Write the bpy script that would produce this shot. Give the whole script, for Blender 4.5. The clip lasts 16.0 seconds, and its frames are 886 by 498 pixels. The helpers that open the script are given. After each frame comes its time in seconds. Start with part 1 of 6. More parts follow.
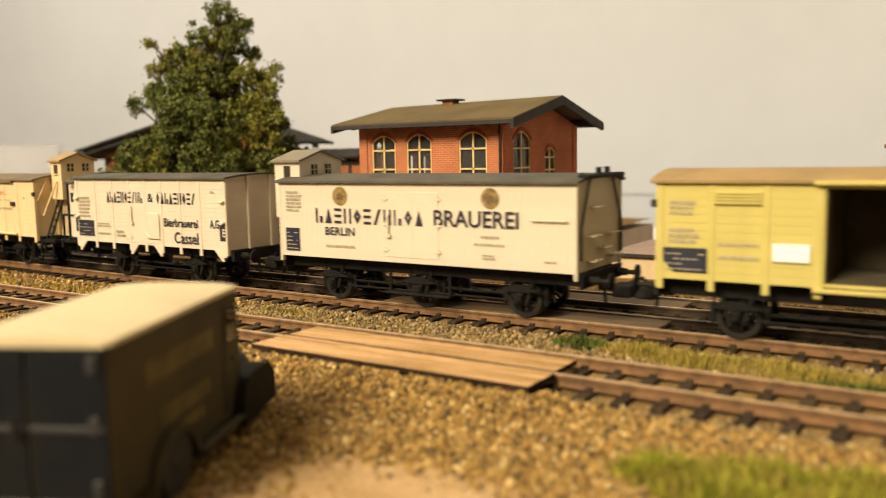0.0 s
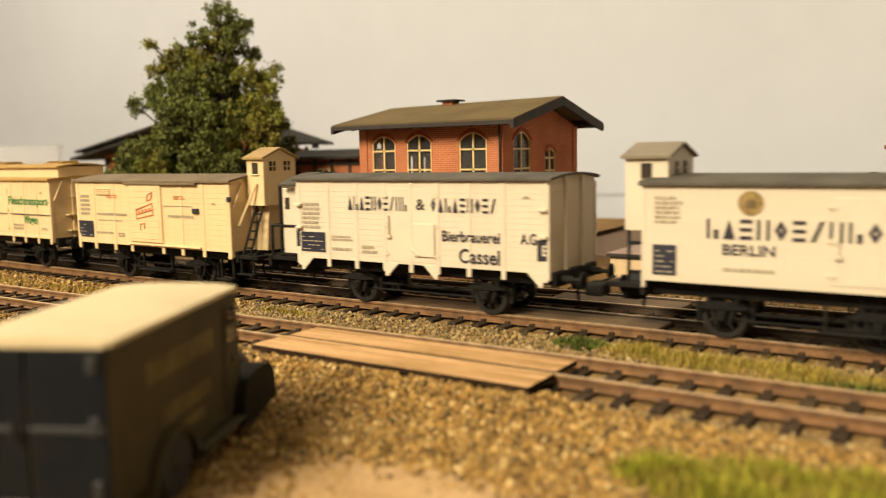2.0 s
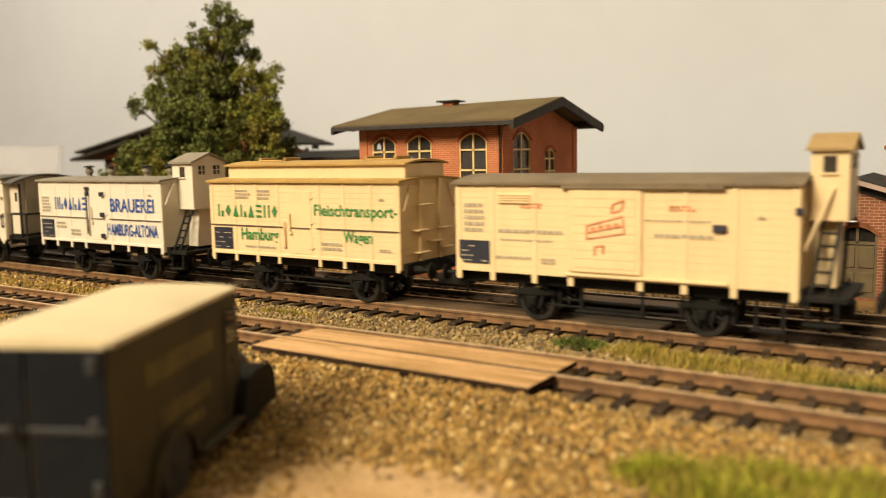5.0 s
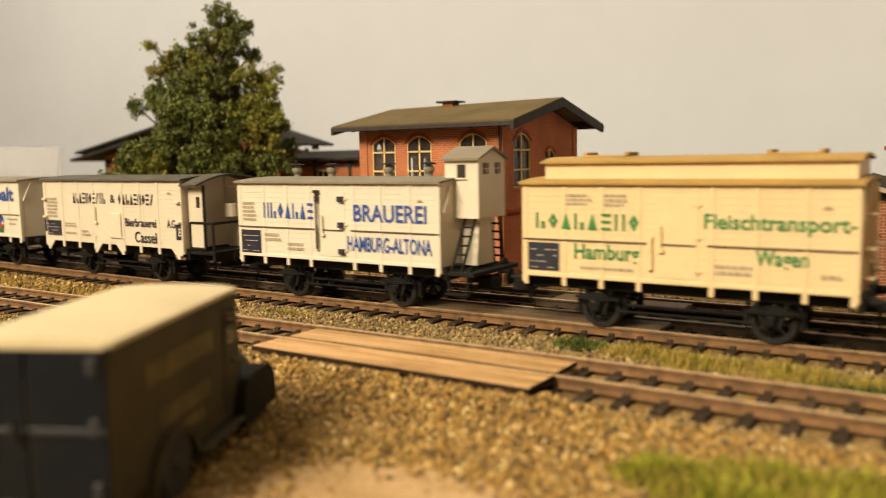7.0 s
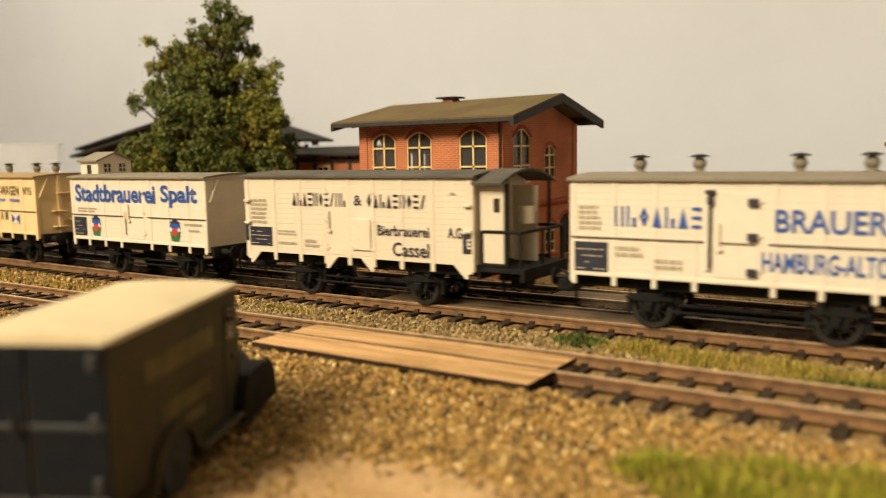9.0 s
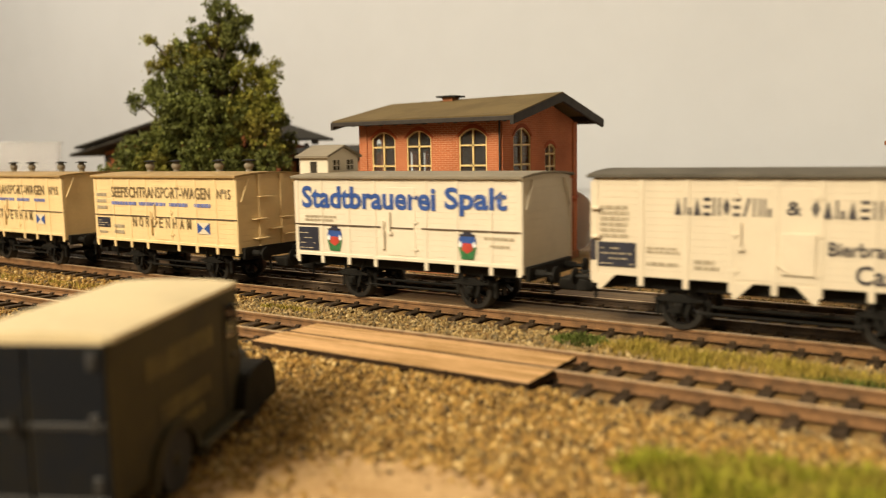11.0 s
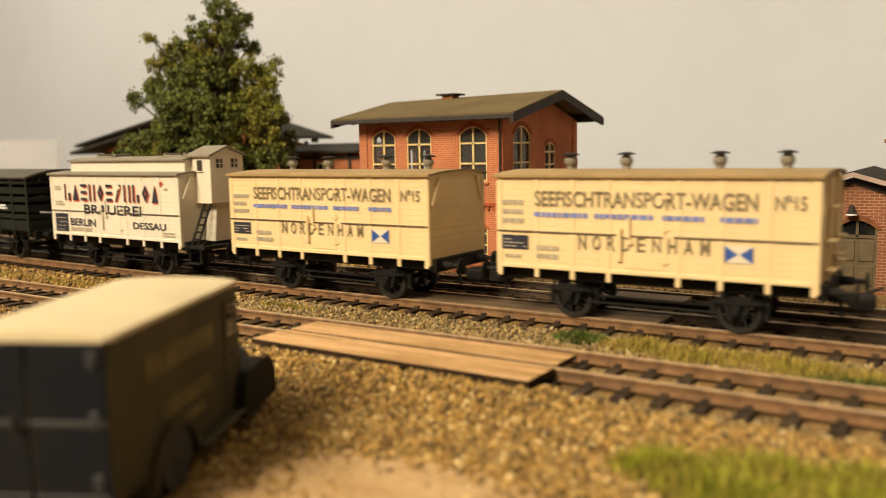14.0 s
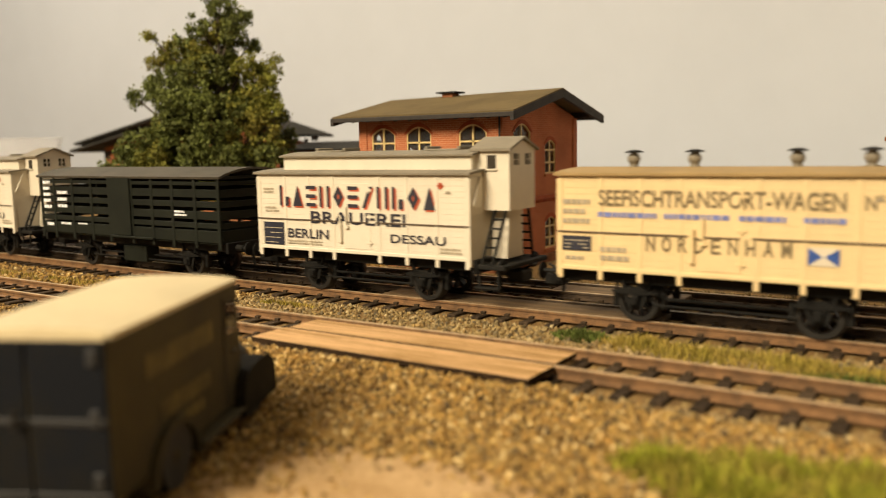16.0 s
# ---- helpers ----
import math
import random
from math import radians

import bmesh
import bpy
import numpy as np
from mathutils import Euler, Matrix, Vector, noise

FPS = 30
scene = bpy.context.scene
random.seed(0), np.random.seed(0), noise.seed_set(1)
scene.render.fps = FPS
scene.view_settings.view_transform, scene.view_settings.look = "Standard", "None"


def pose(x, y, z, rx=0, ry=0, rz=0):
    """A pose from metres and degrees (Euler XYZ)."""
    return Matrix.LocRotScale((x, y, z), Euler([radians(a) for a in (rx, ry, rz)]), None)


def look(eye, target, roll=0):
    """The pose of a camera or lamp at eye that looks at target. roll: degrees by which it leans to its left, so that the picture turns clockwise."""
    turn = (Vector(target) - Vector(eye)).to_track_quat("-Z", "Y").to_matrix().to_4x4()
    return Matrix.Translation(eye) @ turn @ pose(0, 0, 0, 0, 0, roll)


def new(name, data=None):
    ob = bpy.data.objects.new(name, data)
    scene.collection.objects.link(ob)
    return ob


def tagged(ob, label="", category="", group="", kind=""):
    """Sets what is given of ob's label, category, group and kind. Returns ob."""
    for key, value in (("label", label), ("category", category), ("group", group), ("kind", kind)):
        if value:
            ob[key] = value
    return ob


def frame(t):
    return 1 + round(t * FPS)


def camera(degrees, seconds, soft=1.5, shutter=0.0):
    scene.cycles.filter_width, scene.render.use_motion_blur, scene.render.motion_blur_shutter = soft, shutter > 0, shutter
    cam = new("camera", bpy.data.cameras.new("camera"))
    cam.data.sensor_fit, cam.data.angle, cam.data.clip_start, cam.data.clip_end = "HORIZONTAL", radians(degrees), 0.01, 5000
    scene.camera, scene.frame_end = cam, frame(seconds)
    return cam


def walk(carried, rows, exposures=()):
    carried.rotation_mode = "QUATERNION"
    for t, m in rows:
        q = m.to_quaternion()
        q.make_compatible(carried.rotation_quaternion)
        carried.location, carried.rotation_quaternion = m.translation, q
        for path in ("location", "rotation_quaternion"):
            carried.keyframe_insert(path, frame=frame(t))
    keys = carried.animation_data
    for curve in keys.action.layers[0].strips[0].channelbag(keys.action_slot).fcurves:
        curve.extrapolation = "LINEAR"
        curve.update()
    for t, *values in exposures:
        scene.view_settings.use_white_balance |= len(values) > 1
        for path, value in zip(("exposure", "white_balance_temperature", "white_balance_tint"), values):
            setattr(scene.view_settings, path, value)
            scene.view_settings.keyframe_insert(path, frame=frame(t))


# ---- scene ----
# A model railway in H0 at its true size: all building numbers are in millimetres, MM turns them into metres.
MM = 0.001
cam = camera(55.8, 16.0, soft=1.0, shutter=0.5)
cam.data.dof.use_dof = True
cam.data.dof.focus_distance = 0.295
cam.data.dof.aperture_fstop = 14.0

EYE = Vector((0.0, 0.0, 0.0479))
YAW, ROLL = 0.5761, -1.077


def aim(down):
    """The camera's pose when it looks down by that many radians."""
    way = Vector((-math.sin(YAW) * math.cos(down), math.cos(YAW) * math.cos(down), -math.sin(down)))
    return look(EYE, EYE + way, ROLL)


walk(cam, [(t, aim(d)) for t, d in (
    (0.0, 0.1145), (0.5, 0.1145), (1.0, 0.1145), (1.5, 0.1144), (2.0, 0.1138), (2.5, 0.1133), (3.0, 0.1126), (3.5, 0.1127),
    (4.0, 0.1134), (5.2, 0.1129), (6.5, 0.1124), (7.0, 0.1124), (7.5, 0.1125), (8.0, 0.1133), (8.5, 0.1145), (9.0, 0.1171),
    (10.2, 0.1184), (11.5, 0.1188), (12.0, 0.1203), (12.5, 0.1207), (13.0, 0.1209), (13.5, 0.1208), (14.0, 0.1208),
    (14.5, 0.1212), (15.0, 0.1226), (15.5, 0.1227), (16.0, 0.1231))],
     exposures=((0.0, 0.0), (4.0, 0.0), (6.5, -0.09), (16.0, -0.1)))

# ---- light: a room at evening, a warm lamp and an added wall fill ----
world = bpy.data.worlds.new("world")
world.use_nodes = True
world.node_tree.nodes["Background"].inputs[0].default_value = (0.75, 0.85, 1.0, 1)
world.node_tree.nodes["Background"].inputs[1].default_value = 0.05
scene.world = world


def area_light(name, x, y, z, size, watts, colour, target):
    lamp = bpy.data.lights.new(name, "AREA")
    lamp.shape, lamp.size, lamp.energy, lamp.color = "DISK", size, watts, colour
    ob = new(name, lamp)
    ob.matrix_world = look((x, y, z), target)
    return ob


area_light("hanging_lamp_light", -0.36, -1.25, 1.16, 0.75, 68, (1.0, 0.85, 0.615), (-0.15, 0.25, 0.02))
# unseen fill, added to brighten the left part of the back wall
area_light("wall_fill_light", -1.75, 0.1, 1.42, 0.6, 30, (1.0, 0.89, 0.72), (-1.0, 0.9, 0.2))


# ---- materials ----
def material(name, colour, rough=0.6, metal=0.0, var=0.15, scale=300.0, bump=0.0, bump_scale=900.0, colour2=None, spec=0.5,
             island=0.0, obj_random=0.0, stretch=None, fine=0.0):
    """A procedural surface: two scales of noise between two tones, optional grain, relief and a shift from piece to piece."""
    m = bpy.data.materials.new(name)
    m.use_nodes = True
    n, l = m.node_tree.nodes, m.node_tree.links
    p = n["Principled BSDF"]
    p.inputs["Roughness"].default_value, p.inputs["Metallic"].default_value = rough, metal
    p.inputs["Specular IOR Level"].default_value = spec
    co = n.new("ShaderNodeTexCoord")
    out = co.outputs["Object"]
    if stretch:
        mp = n.new("ShaderNodeMapping")
        mp.inputs["Scale"].default_value = stretch
        l.new(out, mp.inputs["Vector"])
        out = mp.outputs["Vector"]
    a = n.new("ShaderNodeTexNoise")
    a.inputs["Scale"].default_value, a.inputs["Detail"].default_value = scale, 5
    l.new(out, a.inputs["Vector"])
    b = n.new("ShaderNodeTexNoise")
    b.inputs["Scale"].default_value, b.inputs["Detail"].default_value = scale * 7, 3
    l.new(out, b.inputs["Vector"])
    mix = n.new("ShaderNodeMix")
    mix.data_type = "RGBA"
    c2 = colour2 or tuple(c * (1 - 1.6 * var) for c in colour)
    mix.inputs[6].default_value, mix.inputs[7].default_value = (*colour, 1), (*c2, 1)
    ramp = n.new("ShaderNodeMapRange")
    ramp.inputs[1].default_value, ramp.inputs[2].default_value = 0.38, 0.66
    add = n.new("ShaderNodeMath")
    add.operation = "MULTIPLY_ADD"
    l.new(b.outputs["Fac"], add.inputs[0])
    add.inputs[1].default_value = 0.35 + fine
    sub = n.new("ShaderNodeMath")
    sub.operation = "MULTIPLY_ADD"
    l.new(a.outputs["Fac"], sub.inputs[0])
    sub.inputs[1].default_value, sub.inputs[2].default_value = 1.0, -0.18 - fine * 0.5
    l.new(sub.outputs[0], add.inputs[2])
    l.new(add.outputs[0], ramp.inputs[0])
    l.new(ramp.outputs[0], mix.inputs[0])
    col = mix.outputs[2]
    if island or obj_random:
        src = n.new("ShaderNodeNewGeometry").outputs["Random Per Island"] if island else n.new("ShaderNodeObjectInfo").outputs["Random"]
        hsv = n.new("ShaderNodeHueSaturation")
        mr = n.new("ShaderNodeMapRange")
        amount = island or obj_random
        mr.inputs[3].default_value, mr.inputs[4].default_value = 1 - amount, 1 + amount
        l.new(src, mr.inputs[0])
        l.new(mr.outputs[0], hsv.inputs["Value"])
        l.new(col, hsv.inputs["Color"])
        col = hsv.outputs["Color"]
    l.new(col, p.inputs["Base Color"])
    if bump:
        t = n.new("ShaderNodeTexNoise")
        t.inputs["Scale"].default_value, t.inputs["Detail"].default_value = bump_scale, 4
        l.new(out, t.inputs["Vector"])
        bp = n.new("ShaderNodeBump")
        bp.inputs["Strength"].default_value, bp.inputs["Distance"].default_value = bump, 0.0003
        l.new(t.outputs["Fac"], bp.inputs["Height"])
        l.new(bp.outputs["Normal"], p.inputs["Normal"])
    return m


def glass(name, tint=(1, 1, 1), rough=0.02, mixin=0.85):
    m = bpy.data.materials.new(name)
    m.use_nodes = True
    n, l = m.node_tree.nodes, m.node_tree.links
    p = n["Principled BSDF"]
    p.inputs["Base Color"].default_value = (*tint, 1)
    p.inputs["Roughness"].default_value = rough
    p.inputs["Transmission Weight"].default_value = mixin
    p.inputs["IOR"].default_value = 1.2
    return m


def pebbles(name, tones, spec=0.3):
    """Loose stones whose tone changes from stone to stone."""
    m = material(name, (0.3, 0.2, 0.1), 0.85, bump=0.3, scale=500, spec=spec)
    n, l = m.node_tree.nodes, m.node_tree.links
    g, r = n.new("ShaderNodeNewGeometry"), n.new("ShaderNodeValToRGB")
    r.color_ramp.interpolation = "LINEAR"
    r.color_ramp.elements[0].color, r.color_ramp.elements[1].color = (*tones[0], 1), (*tones[-1], 1)
    for k in range(1, len(tones) - 1):
        r.color_ramp.elements.new(k / (len(tones) - 1)).color = (*tones[k], 1)
    l.new(g.outputs["Random Per Island"], r.inputs[0])
    t = n.new("ShaderNodeTexNoise")
    t.inputs["Scale"].default_value, t.inputs["Detail"].default_value = 900, 4
    co = n.new("ShaderNodeTexCoord")
    l.new(co.outputs["Object"], t.inputs["Vector"])
    mr = n.new("ShaderNodeMapRange")
    mr.inputs[1].default_value, mr.inputs[2].default_value, mr.inputs[3].default_value, mr.inputs[4].default_value = 0.3, 0.7, 0.65, 1.25
    l.new(t.outputs["Fac"], mr.inputs[0])
    h = n.new("ShaderNodeHueSaturation")
    l.new(mr.outputs[0], h.inputs["Value"])
    l.new(r.outputs["Color"], h.inputs["Color"])
    l.new(h.outputs["Color"], n["Principled BSDF"].inputs["Base Color"])
    return m


CREAM = material("cream_white_paint", (0.615, 0.54, 0.41), 0.45, var=0.04, scale=120, bump=0.06, spec=0.35)
CREAM_PALE = material("pale_cream_paint", (0.65, 0.585, 0.46), 0.45, var=0.04, scale=120, bump=0.06, spec=0.35)
TAN = material("ivory_paint", (0.70, 0.53, 0.28), 0.5, var=0.05, scale=120, bump=0.06, spec=0.3)
IVORY = material("warm_ivory_paint", (0.69, 0.525, 0.29), 0.5, var=0.05, scale=120, bump=0.06, spec=0.3)
LEMON = material("lemon_yellow_paint", (0.53, 0.45, 0.135), 0.5, var=0.06, scale=120, bump=0.06, spec=0.3)
GREEN_BLACK = material("green_black_paint", (0.0085, 0.010, 0.0055), 0.7, var=0.2, scale=150, bump=0.1, spec=0.2)
ROOF_GREY = material("grey_roof_felt", (0.095, 0.085, 0.066), 0.75, var=0.2, scale=90, bump=0.2, spec=0.2)
ROOF_BROWN = material("brown_grey_roof_felt", (0.17, 0.13, 0.08), 0.75, var=0.15, scale=90, bump=0.2, spec=0.2)
ROOF_OCHRE = material("ochre_roof_paint", (0.38, 0.235, 0.065), 0.65, var=0.12, scale=90, bump=0.15, spec=0.25)
BLACK = material("chassis_black_plastic", (0.0125, 0.0115, 0.0095), 0.65, var=0.3, scale=200, bump=0.15, spec=0.18)
STEEL = material("dull_wheel_steel", (0.022, 0.019, 0.015), 0.5, 0.3, var=0.3, scale=300, bump=0.1)
INK = material("black_lettering", (0.022, 0.02, 0.03), 0.5, var=0.15, scale=500)
INK_BROWN = material("grey_brown_lettering", (0.17, 0.125, 0.06), 0.55, var=0.15, scale=500)
INK_BLUE = material("blue_lettering", (0.022, 0.072, 0.28), 0.5, var=0.15, scale=500)
INK_GREEN = material("green_lettering", (0.03, 0.20, 0.045), 0.5, var=0.15, scale=500)
INK_RED = material("red_lettering", (0.48, 0.085, 0.03), 0.5, var=0.15, scale=500)
INK_FAINT_RED = material("faded_red_lettering", (0.60, 0.21, 0.085), 0.6, var=0.2, scale=500)
INK_SMALL = material("small_grey_lettering", (0.38, 0.32, 0.22), 0.6, var=0.15, scale=500)
RAIL = material("rusty_rail", (0.20, 0.102, 0.039), 0.7, 0.0, var=0.3, scale=250, bump=0.2)
# darker copy of the rail brown, with the train's shade put into the colour
RAIL_SHADED = material("shaded_dark_rail", (0.07, 0.042, 0.021), 0.7, 0.0, var=0.3, scale=250, bump=0.2)
RAIL_TOP = material("worn_rail_head", (0.50, 0.355, 0.20), 0.45, 0.15, var=0.25, scale=250)
SLEEPER = material("stained_sleeper", (0.052, 0.034, 0.019), 0.85, spec=0.15, var=0.35, scale=260, bump=0.4, obj_random=0.3, stretch=(3, 1, 1))
PLANK = material("raw_crossing_plank", (0.56, 0.345, 0.165), 0.75, var=0.3, scale=110, bump=0.3, colour2=(0.27, 0.155, 0.05), stretch=(0.35, 7, 7), obj_random=0.06, fine=0.3, spec=0.2)
PLANK_EDGE = material("scorched_plank_edge", (0.035, 0.020, 0.010), 0.85, var=0.3, scale=200, spec=0.1)
# plank tone darkened to carry the shade under the passing wagons
PLANK_DARK = material("worn_shaded_crossing_plank", (0.135, 0.084, 0.037), 0.75, var=0.25, scale=60, bump=0.25, stretch=(0.5, 6, 6), obj_random=0.1)
GROUND = material("sandy_ground", (0.21, 0.125, 0.045), 0.95, var=0.45, scale=70, bump=0.9, bump_scale=700, colour2=(0.13, 0.08, 0.035), spec=0.1, fine=0.2)
SAND = material("light_sand", (0.45, 0.30, 0.15), 0.95, var=0.3, scale=110, bump=0.8, bump_scale=900, colour2=(0.33, 0.205, 0.09), spec=0.1, fine=0.25)
GRAVEL = pebbles("ochre_ballast", ((0.05, 0.03, 0.010), (0.22, 0.122, 0.028), (0.33, 0.195, 0.046), (0.17, 0.096, 0.026), (0.42, 0.27, 0.075), (0.085, 0.06, 0.03), (0.33, 0.178, 0.038), (0.60, 0.45, 0.20)))
GRAVEL_GREY = pebbles("grey_ballast", ((0.06, 0.042, 0.02), (0.21, 0.145, 0.055), (0.29, 0.195, 0.068), (0.16, 0.118, 0.058), (0.35, 0.25, 0.105), (0.12, 0.095, 0.055), (0.26, 0.16, 0.05), (0.43, 0.34, 0.18)))
GRASS_BRIGHT = material("bright_grass_fibres", (0.21, 0.22, 0.016), 0.8, var=0.3, scale=160, island=0.55, colour2=(0.30, 0.23, 0.042), spec=0.2)
GRASS = material("grass_fibres", (0.25, 0.20, 0.030), 0.8, var=0.3, scale=160, island=0.55, colour2=(0.34, 0.235, 0.055), spec=0.2)
GRASS_GREEN = material("green_foam", (0.105, 0.13, 0.026), 0.85, var=0.4, scale=200, island=0.5, spec=0.15)
BRICK = material("red_brick", (0.36, 0.082, 0.027), 0.8, var=0.2, scale=250, bump=0.2, colour2=(0.27, 0.058, 0.02), obj_random=0.16, spec=0.2)
MORTAR = material("brick_mortar", (0.30, 0.12, 0.062), 0.9, var=0.2, scale=300, bump=0.2, spec=0.1)
BRICK_BROWN = material("brown_brick", (0.27, 0.105, 0.045), 0.85, var=0.25, scale=250, bump=0.2, obj_random=0.22, spec=0.2)
MORTAR_PALE = material("pale_mortar", (0.44, 0.30, 0.17), 0.9, var=0.15, scale=300, bump=0.2, spec=0.1)
FELT_OLIVE = material("olive_roof_felt", (0.125, 0.09, 0.04), 0.9, var=0.16, scale=45, bump=0.35, spec=0.15)
TIMBER = material("dark_timber", (0.026, 0.019, 0.014), 0.75, var=0.3, scale=200, bump=0.2)
SLATE = material("dark_slate_roof", (0.030, 0.027, 0.022), 0.85, var=0.25, scale=80, bump=0.4, spec=0.15)
FRAME_CREAM = material("cream_window_paint", (0.72, 0.52, 0.22), 0.6, var=0.12, scale=300)
PANE = material("dark_window_pane", (0.012, 0.012, 0.012), 0.06, var=0.2, scale=60, spec=0.7)
# olive brown, darkened because the small shed's door stands in shade
DOOR_OLIVE = material("shaded_olive_door_paint", (0.10, 0.070, 0.028), 0.6, var=0.2, scale=200)
DARK_HOLE = material("dark_interior", (0.03, 0.022, 0.012), 0.9, var=0.2, scale=100)
BARK = material("tree_bark", (0.07, 0.05, 0.03), 0.9, var=0.35, scale=200, bump=0.6)
LEAF = material("dark_green_leaves", (0.092, 0.102, 0.024), 0.75, var=0.3, scale=40, island=0.55, colour2=(0.125, 0.145, 0.03), spec=0.25)
LEAF_OLIVE = material("olive_leaves", (0.18, 0.19, 0.028), 0.75, var=0.3, scale=40, island=0.5, colour2=(0.18, 0.15, 0.026), spec=0.25)
# dusty brown, lifted to hold the bounced light on the van's sides
VAN_BODY = material("dusty_brown_black_lit_paint", (0.056, 0.045, 0.020), 0.6, var=0.4, scale=60, bump=0.1, colour2=(0.038, 0.032, 0.018), spec=0.12)
# rear of the same van, its dimmer light put into a darker colour
VAN_REAR = material("dusty_black_blue_shaded_paint", (0.0068, 0.0082, 0.0110), 0.55, var=0.4, scale=60, bump=0.1, colour2=(0.012, 0.011, 0.008), spec=0.12)
# dark van paint with the shade on the front wings mixed in
VAN_DARK = material("dusty_shaded_wing_paint", (0.013, 0.011, 0.007), 0.7, var=0.3, scale=80, spec=0.1)
VAN_ROOF = material("cream_van_roof", (0.54, 0.45, 0.275), 0.6, var=0.08, scale=60, spec=0.3)
RUBBER = material("dusty_rubber", (0.02, 0.017, 0.013), 0.8, var=0.3, scale=150)
WALL = material("pale_room_wall", (0.505, 0.522, 0.55), 0.9, var=0.03, scale=2.5, spec=0.1)
# pale paint for two unseen walls, to bounce fill onto the wagon ends
CHALK = material("warm_white_bounce_wall", (0.82, 0.77, 0.68), 0.9, var=0.03, scale=2.5, spec=0.1)
WHITE = material("white_board", (0.78, 0.78, 0.78), 0.7, var=0.03, scale=10)
CARD = material("cream_card", (0.62, 0.47, 0.27), 0.8, var=0.1, scale=60)
CARD_BROWN = material("brown_card_roof", (0.36, 0.26, 0.21), 0.8, var=0.15, scale=60)
FLOOR_WOOD = material("oak_floor", (0.40, 0.27, 0.16), 0.5, var=0.25, scale=8)
GLASS = glass("window_glass", (0.82, 0.85, 0.85), 0.0, 0.96)
CUP = glass("clear_plastic", (0.99, 0.99, 0.99), 0.08, 0.85)
GOLD = material("dull_gold_emblem", (0.30, 0.20, 0.06), 0.5, var=0.4, scale=600)


# ---- building helpers, in millimetres ----
class Shape:
    """Collects faces for one mesh."""

    def __init__(self):
        self.v, self.f = [], []

    def add(self, verts, faces):
        k = len(self.v)
        self.v += [tuple(p) for p in verts]
        self.f += [tuple(i + k for i in f) for f in faces]
        return self

    def box(self, x0, x1, y0, y1, z0, z1, c=0.0):
        """A box, with chamfered edges where c is given."""
        if not c:
            return self.add([(x, y, z) for x in (x0, x1) for y in (y0, y1) for z in (z0, z1)],
                            [(0, 1, 3, 2), (4, 6, 7, 5), (0, 4, 5, 1), (2, 3, 7, 6), (0, 2, 6, 4), (1, 5, 7, 3)])
        lo, hi, vs, at = (x0, y0, z0), (x1, y1, z1), [], {}
        for s in [(a, b, d) for a in (0, 1) for b in (0, 1) for d in (0, 1)]:
            for ax in range(3):
                at[s, ax] = len(vs)
                vs.append([(lo, hi)[s[k]][k] if k == ax else (lo[k] + c if s[k] == 0 else hi[k] - c) for k in range(3)])
        fs = []
        for ax in range(3):
            o, q = [k for k in range(3) if k != ax]
            for side in (0, 1):
                ring = []
                for a, b in ((0, 0), (1, 0), (1, 1), (0, 1)):
                    s = [0, 0, 0]
                    s[ax], s[o], s[q] = side, a, b
                    ring.append(at[tuple(s), ax])
                fs.append(ring)
            for a in (0, 1):
                for b in (0, 1):
                    s, e = [0, 0, 0], [0, 0, 0]
                    s[o], s[q], e[o], e[q], e[ax] = a, b, a, b, 1
                    s, e = tuple(s), tuple(e)
                    fs.append((at[s, o], at[e, o], at[e, q], at[s, q]))
        for s in [(a, b, d) for a in (0, 1) for b in (0, 1) for d in (0, 1)]:
            fs.append((at[s, 0], at[s, 1], at[s, 2]))
        return self.add(vs, fs)

    def tube(self, p, q, r, r2=None, n=10):
        """A rod from p to q."""
        p, q = Vector(p), Vector(q)
        r2 = r if r2 is None else r2
        d = (q - p).normalized()
        a = d.orthogonal().normalized()
        b = d.cross(a)
        ring = [(math.cos(2 * math.pi * k / n), math.sin(2 * math.pi * k / n)) for k in range(n)]
        vs = [p + (a * c + b * s) * r for c, s in ring] + [q + (a * c + b * s) * r2 for c, s in ring]
        fs = [(k, (k + 1) % n, n + (k + 1) % n, n + k) for k in range(n)]
        return self.add(vs, fs + [tuple(range(n))[::-1], tuple(range(n, 2 * n))])

    def prism(self, pts, axis, a, b):
        """A flat outline swept from a to b along the axis 'x', 'y' or 'z'."""
        def at(u, v, w):
            return {"x": (w, u, v), "y": (u, w, v), "z": (u, v, w)}[axis]
        n = len(pts)
        vs = [at(u, v, a) for u, v in pts] + [at(u, v, b) for u, v in pts]
        fs = [(k, (k + 1) % n, n + (k + 1) % n, n + k) for k in range(n)]
        return self.add(vs, fs + [tuple(range(n))[::-1], tuple(range(n, 2 * n))])

    def lathe(self, profile, n=16, centre=(0, 0, 0), axis="z"):
        """A turned form: profile rows are (radius, height)."""
        vs, fs = [], []
        for r, h in profile:
            for k in range(n):
                c, s = r * math.cos(2 * math.pi * k / n), r * math.sin(2 * math.pi * k / n)
                p = {"z": (c, s, h), "y": (c, h, s), "x": (h, c, s)}[axis]
                vs.append([p[i] + centre[i] for i in range(3)])
        m = len(profile)
        for j in range(m - 1):
            fs += [(j * n + k, j * n + (k + 1) % n, (j + 1) * n + (k + 1) % n, (j + 1) * n + k) for k in range(n)]
        fs += [tuple(range(n))[::-1], tuple((m - 1) * n + k for k in range(n))]
        return self.add(vs, fs)

    def mesh(self, name, mat, smooth=False):
        me = bpy.data.meshes.new(name)
        me.from_pydata([(x * MM, y * MM, z * MM) for x, y, z in self.v], [], self.f)
        bm = bmesh.new()
        bm.from_mesh(me)
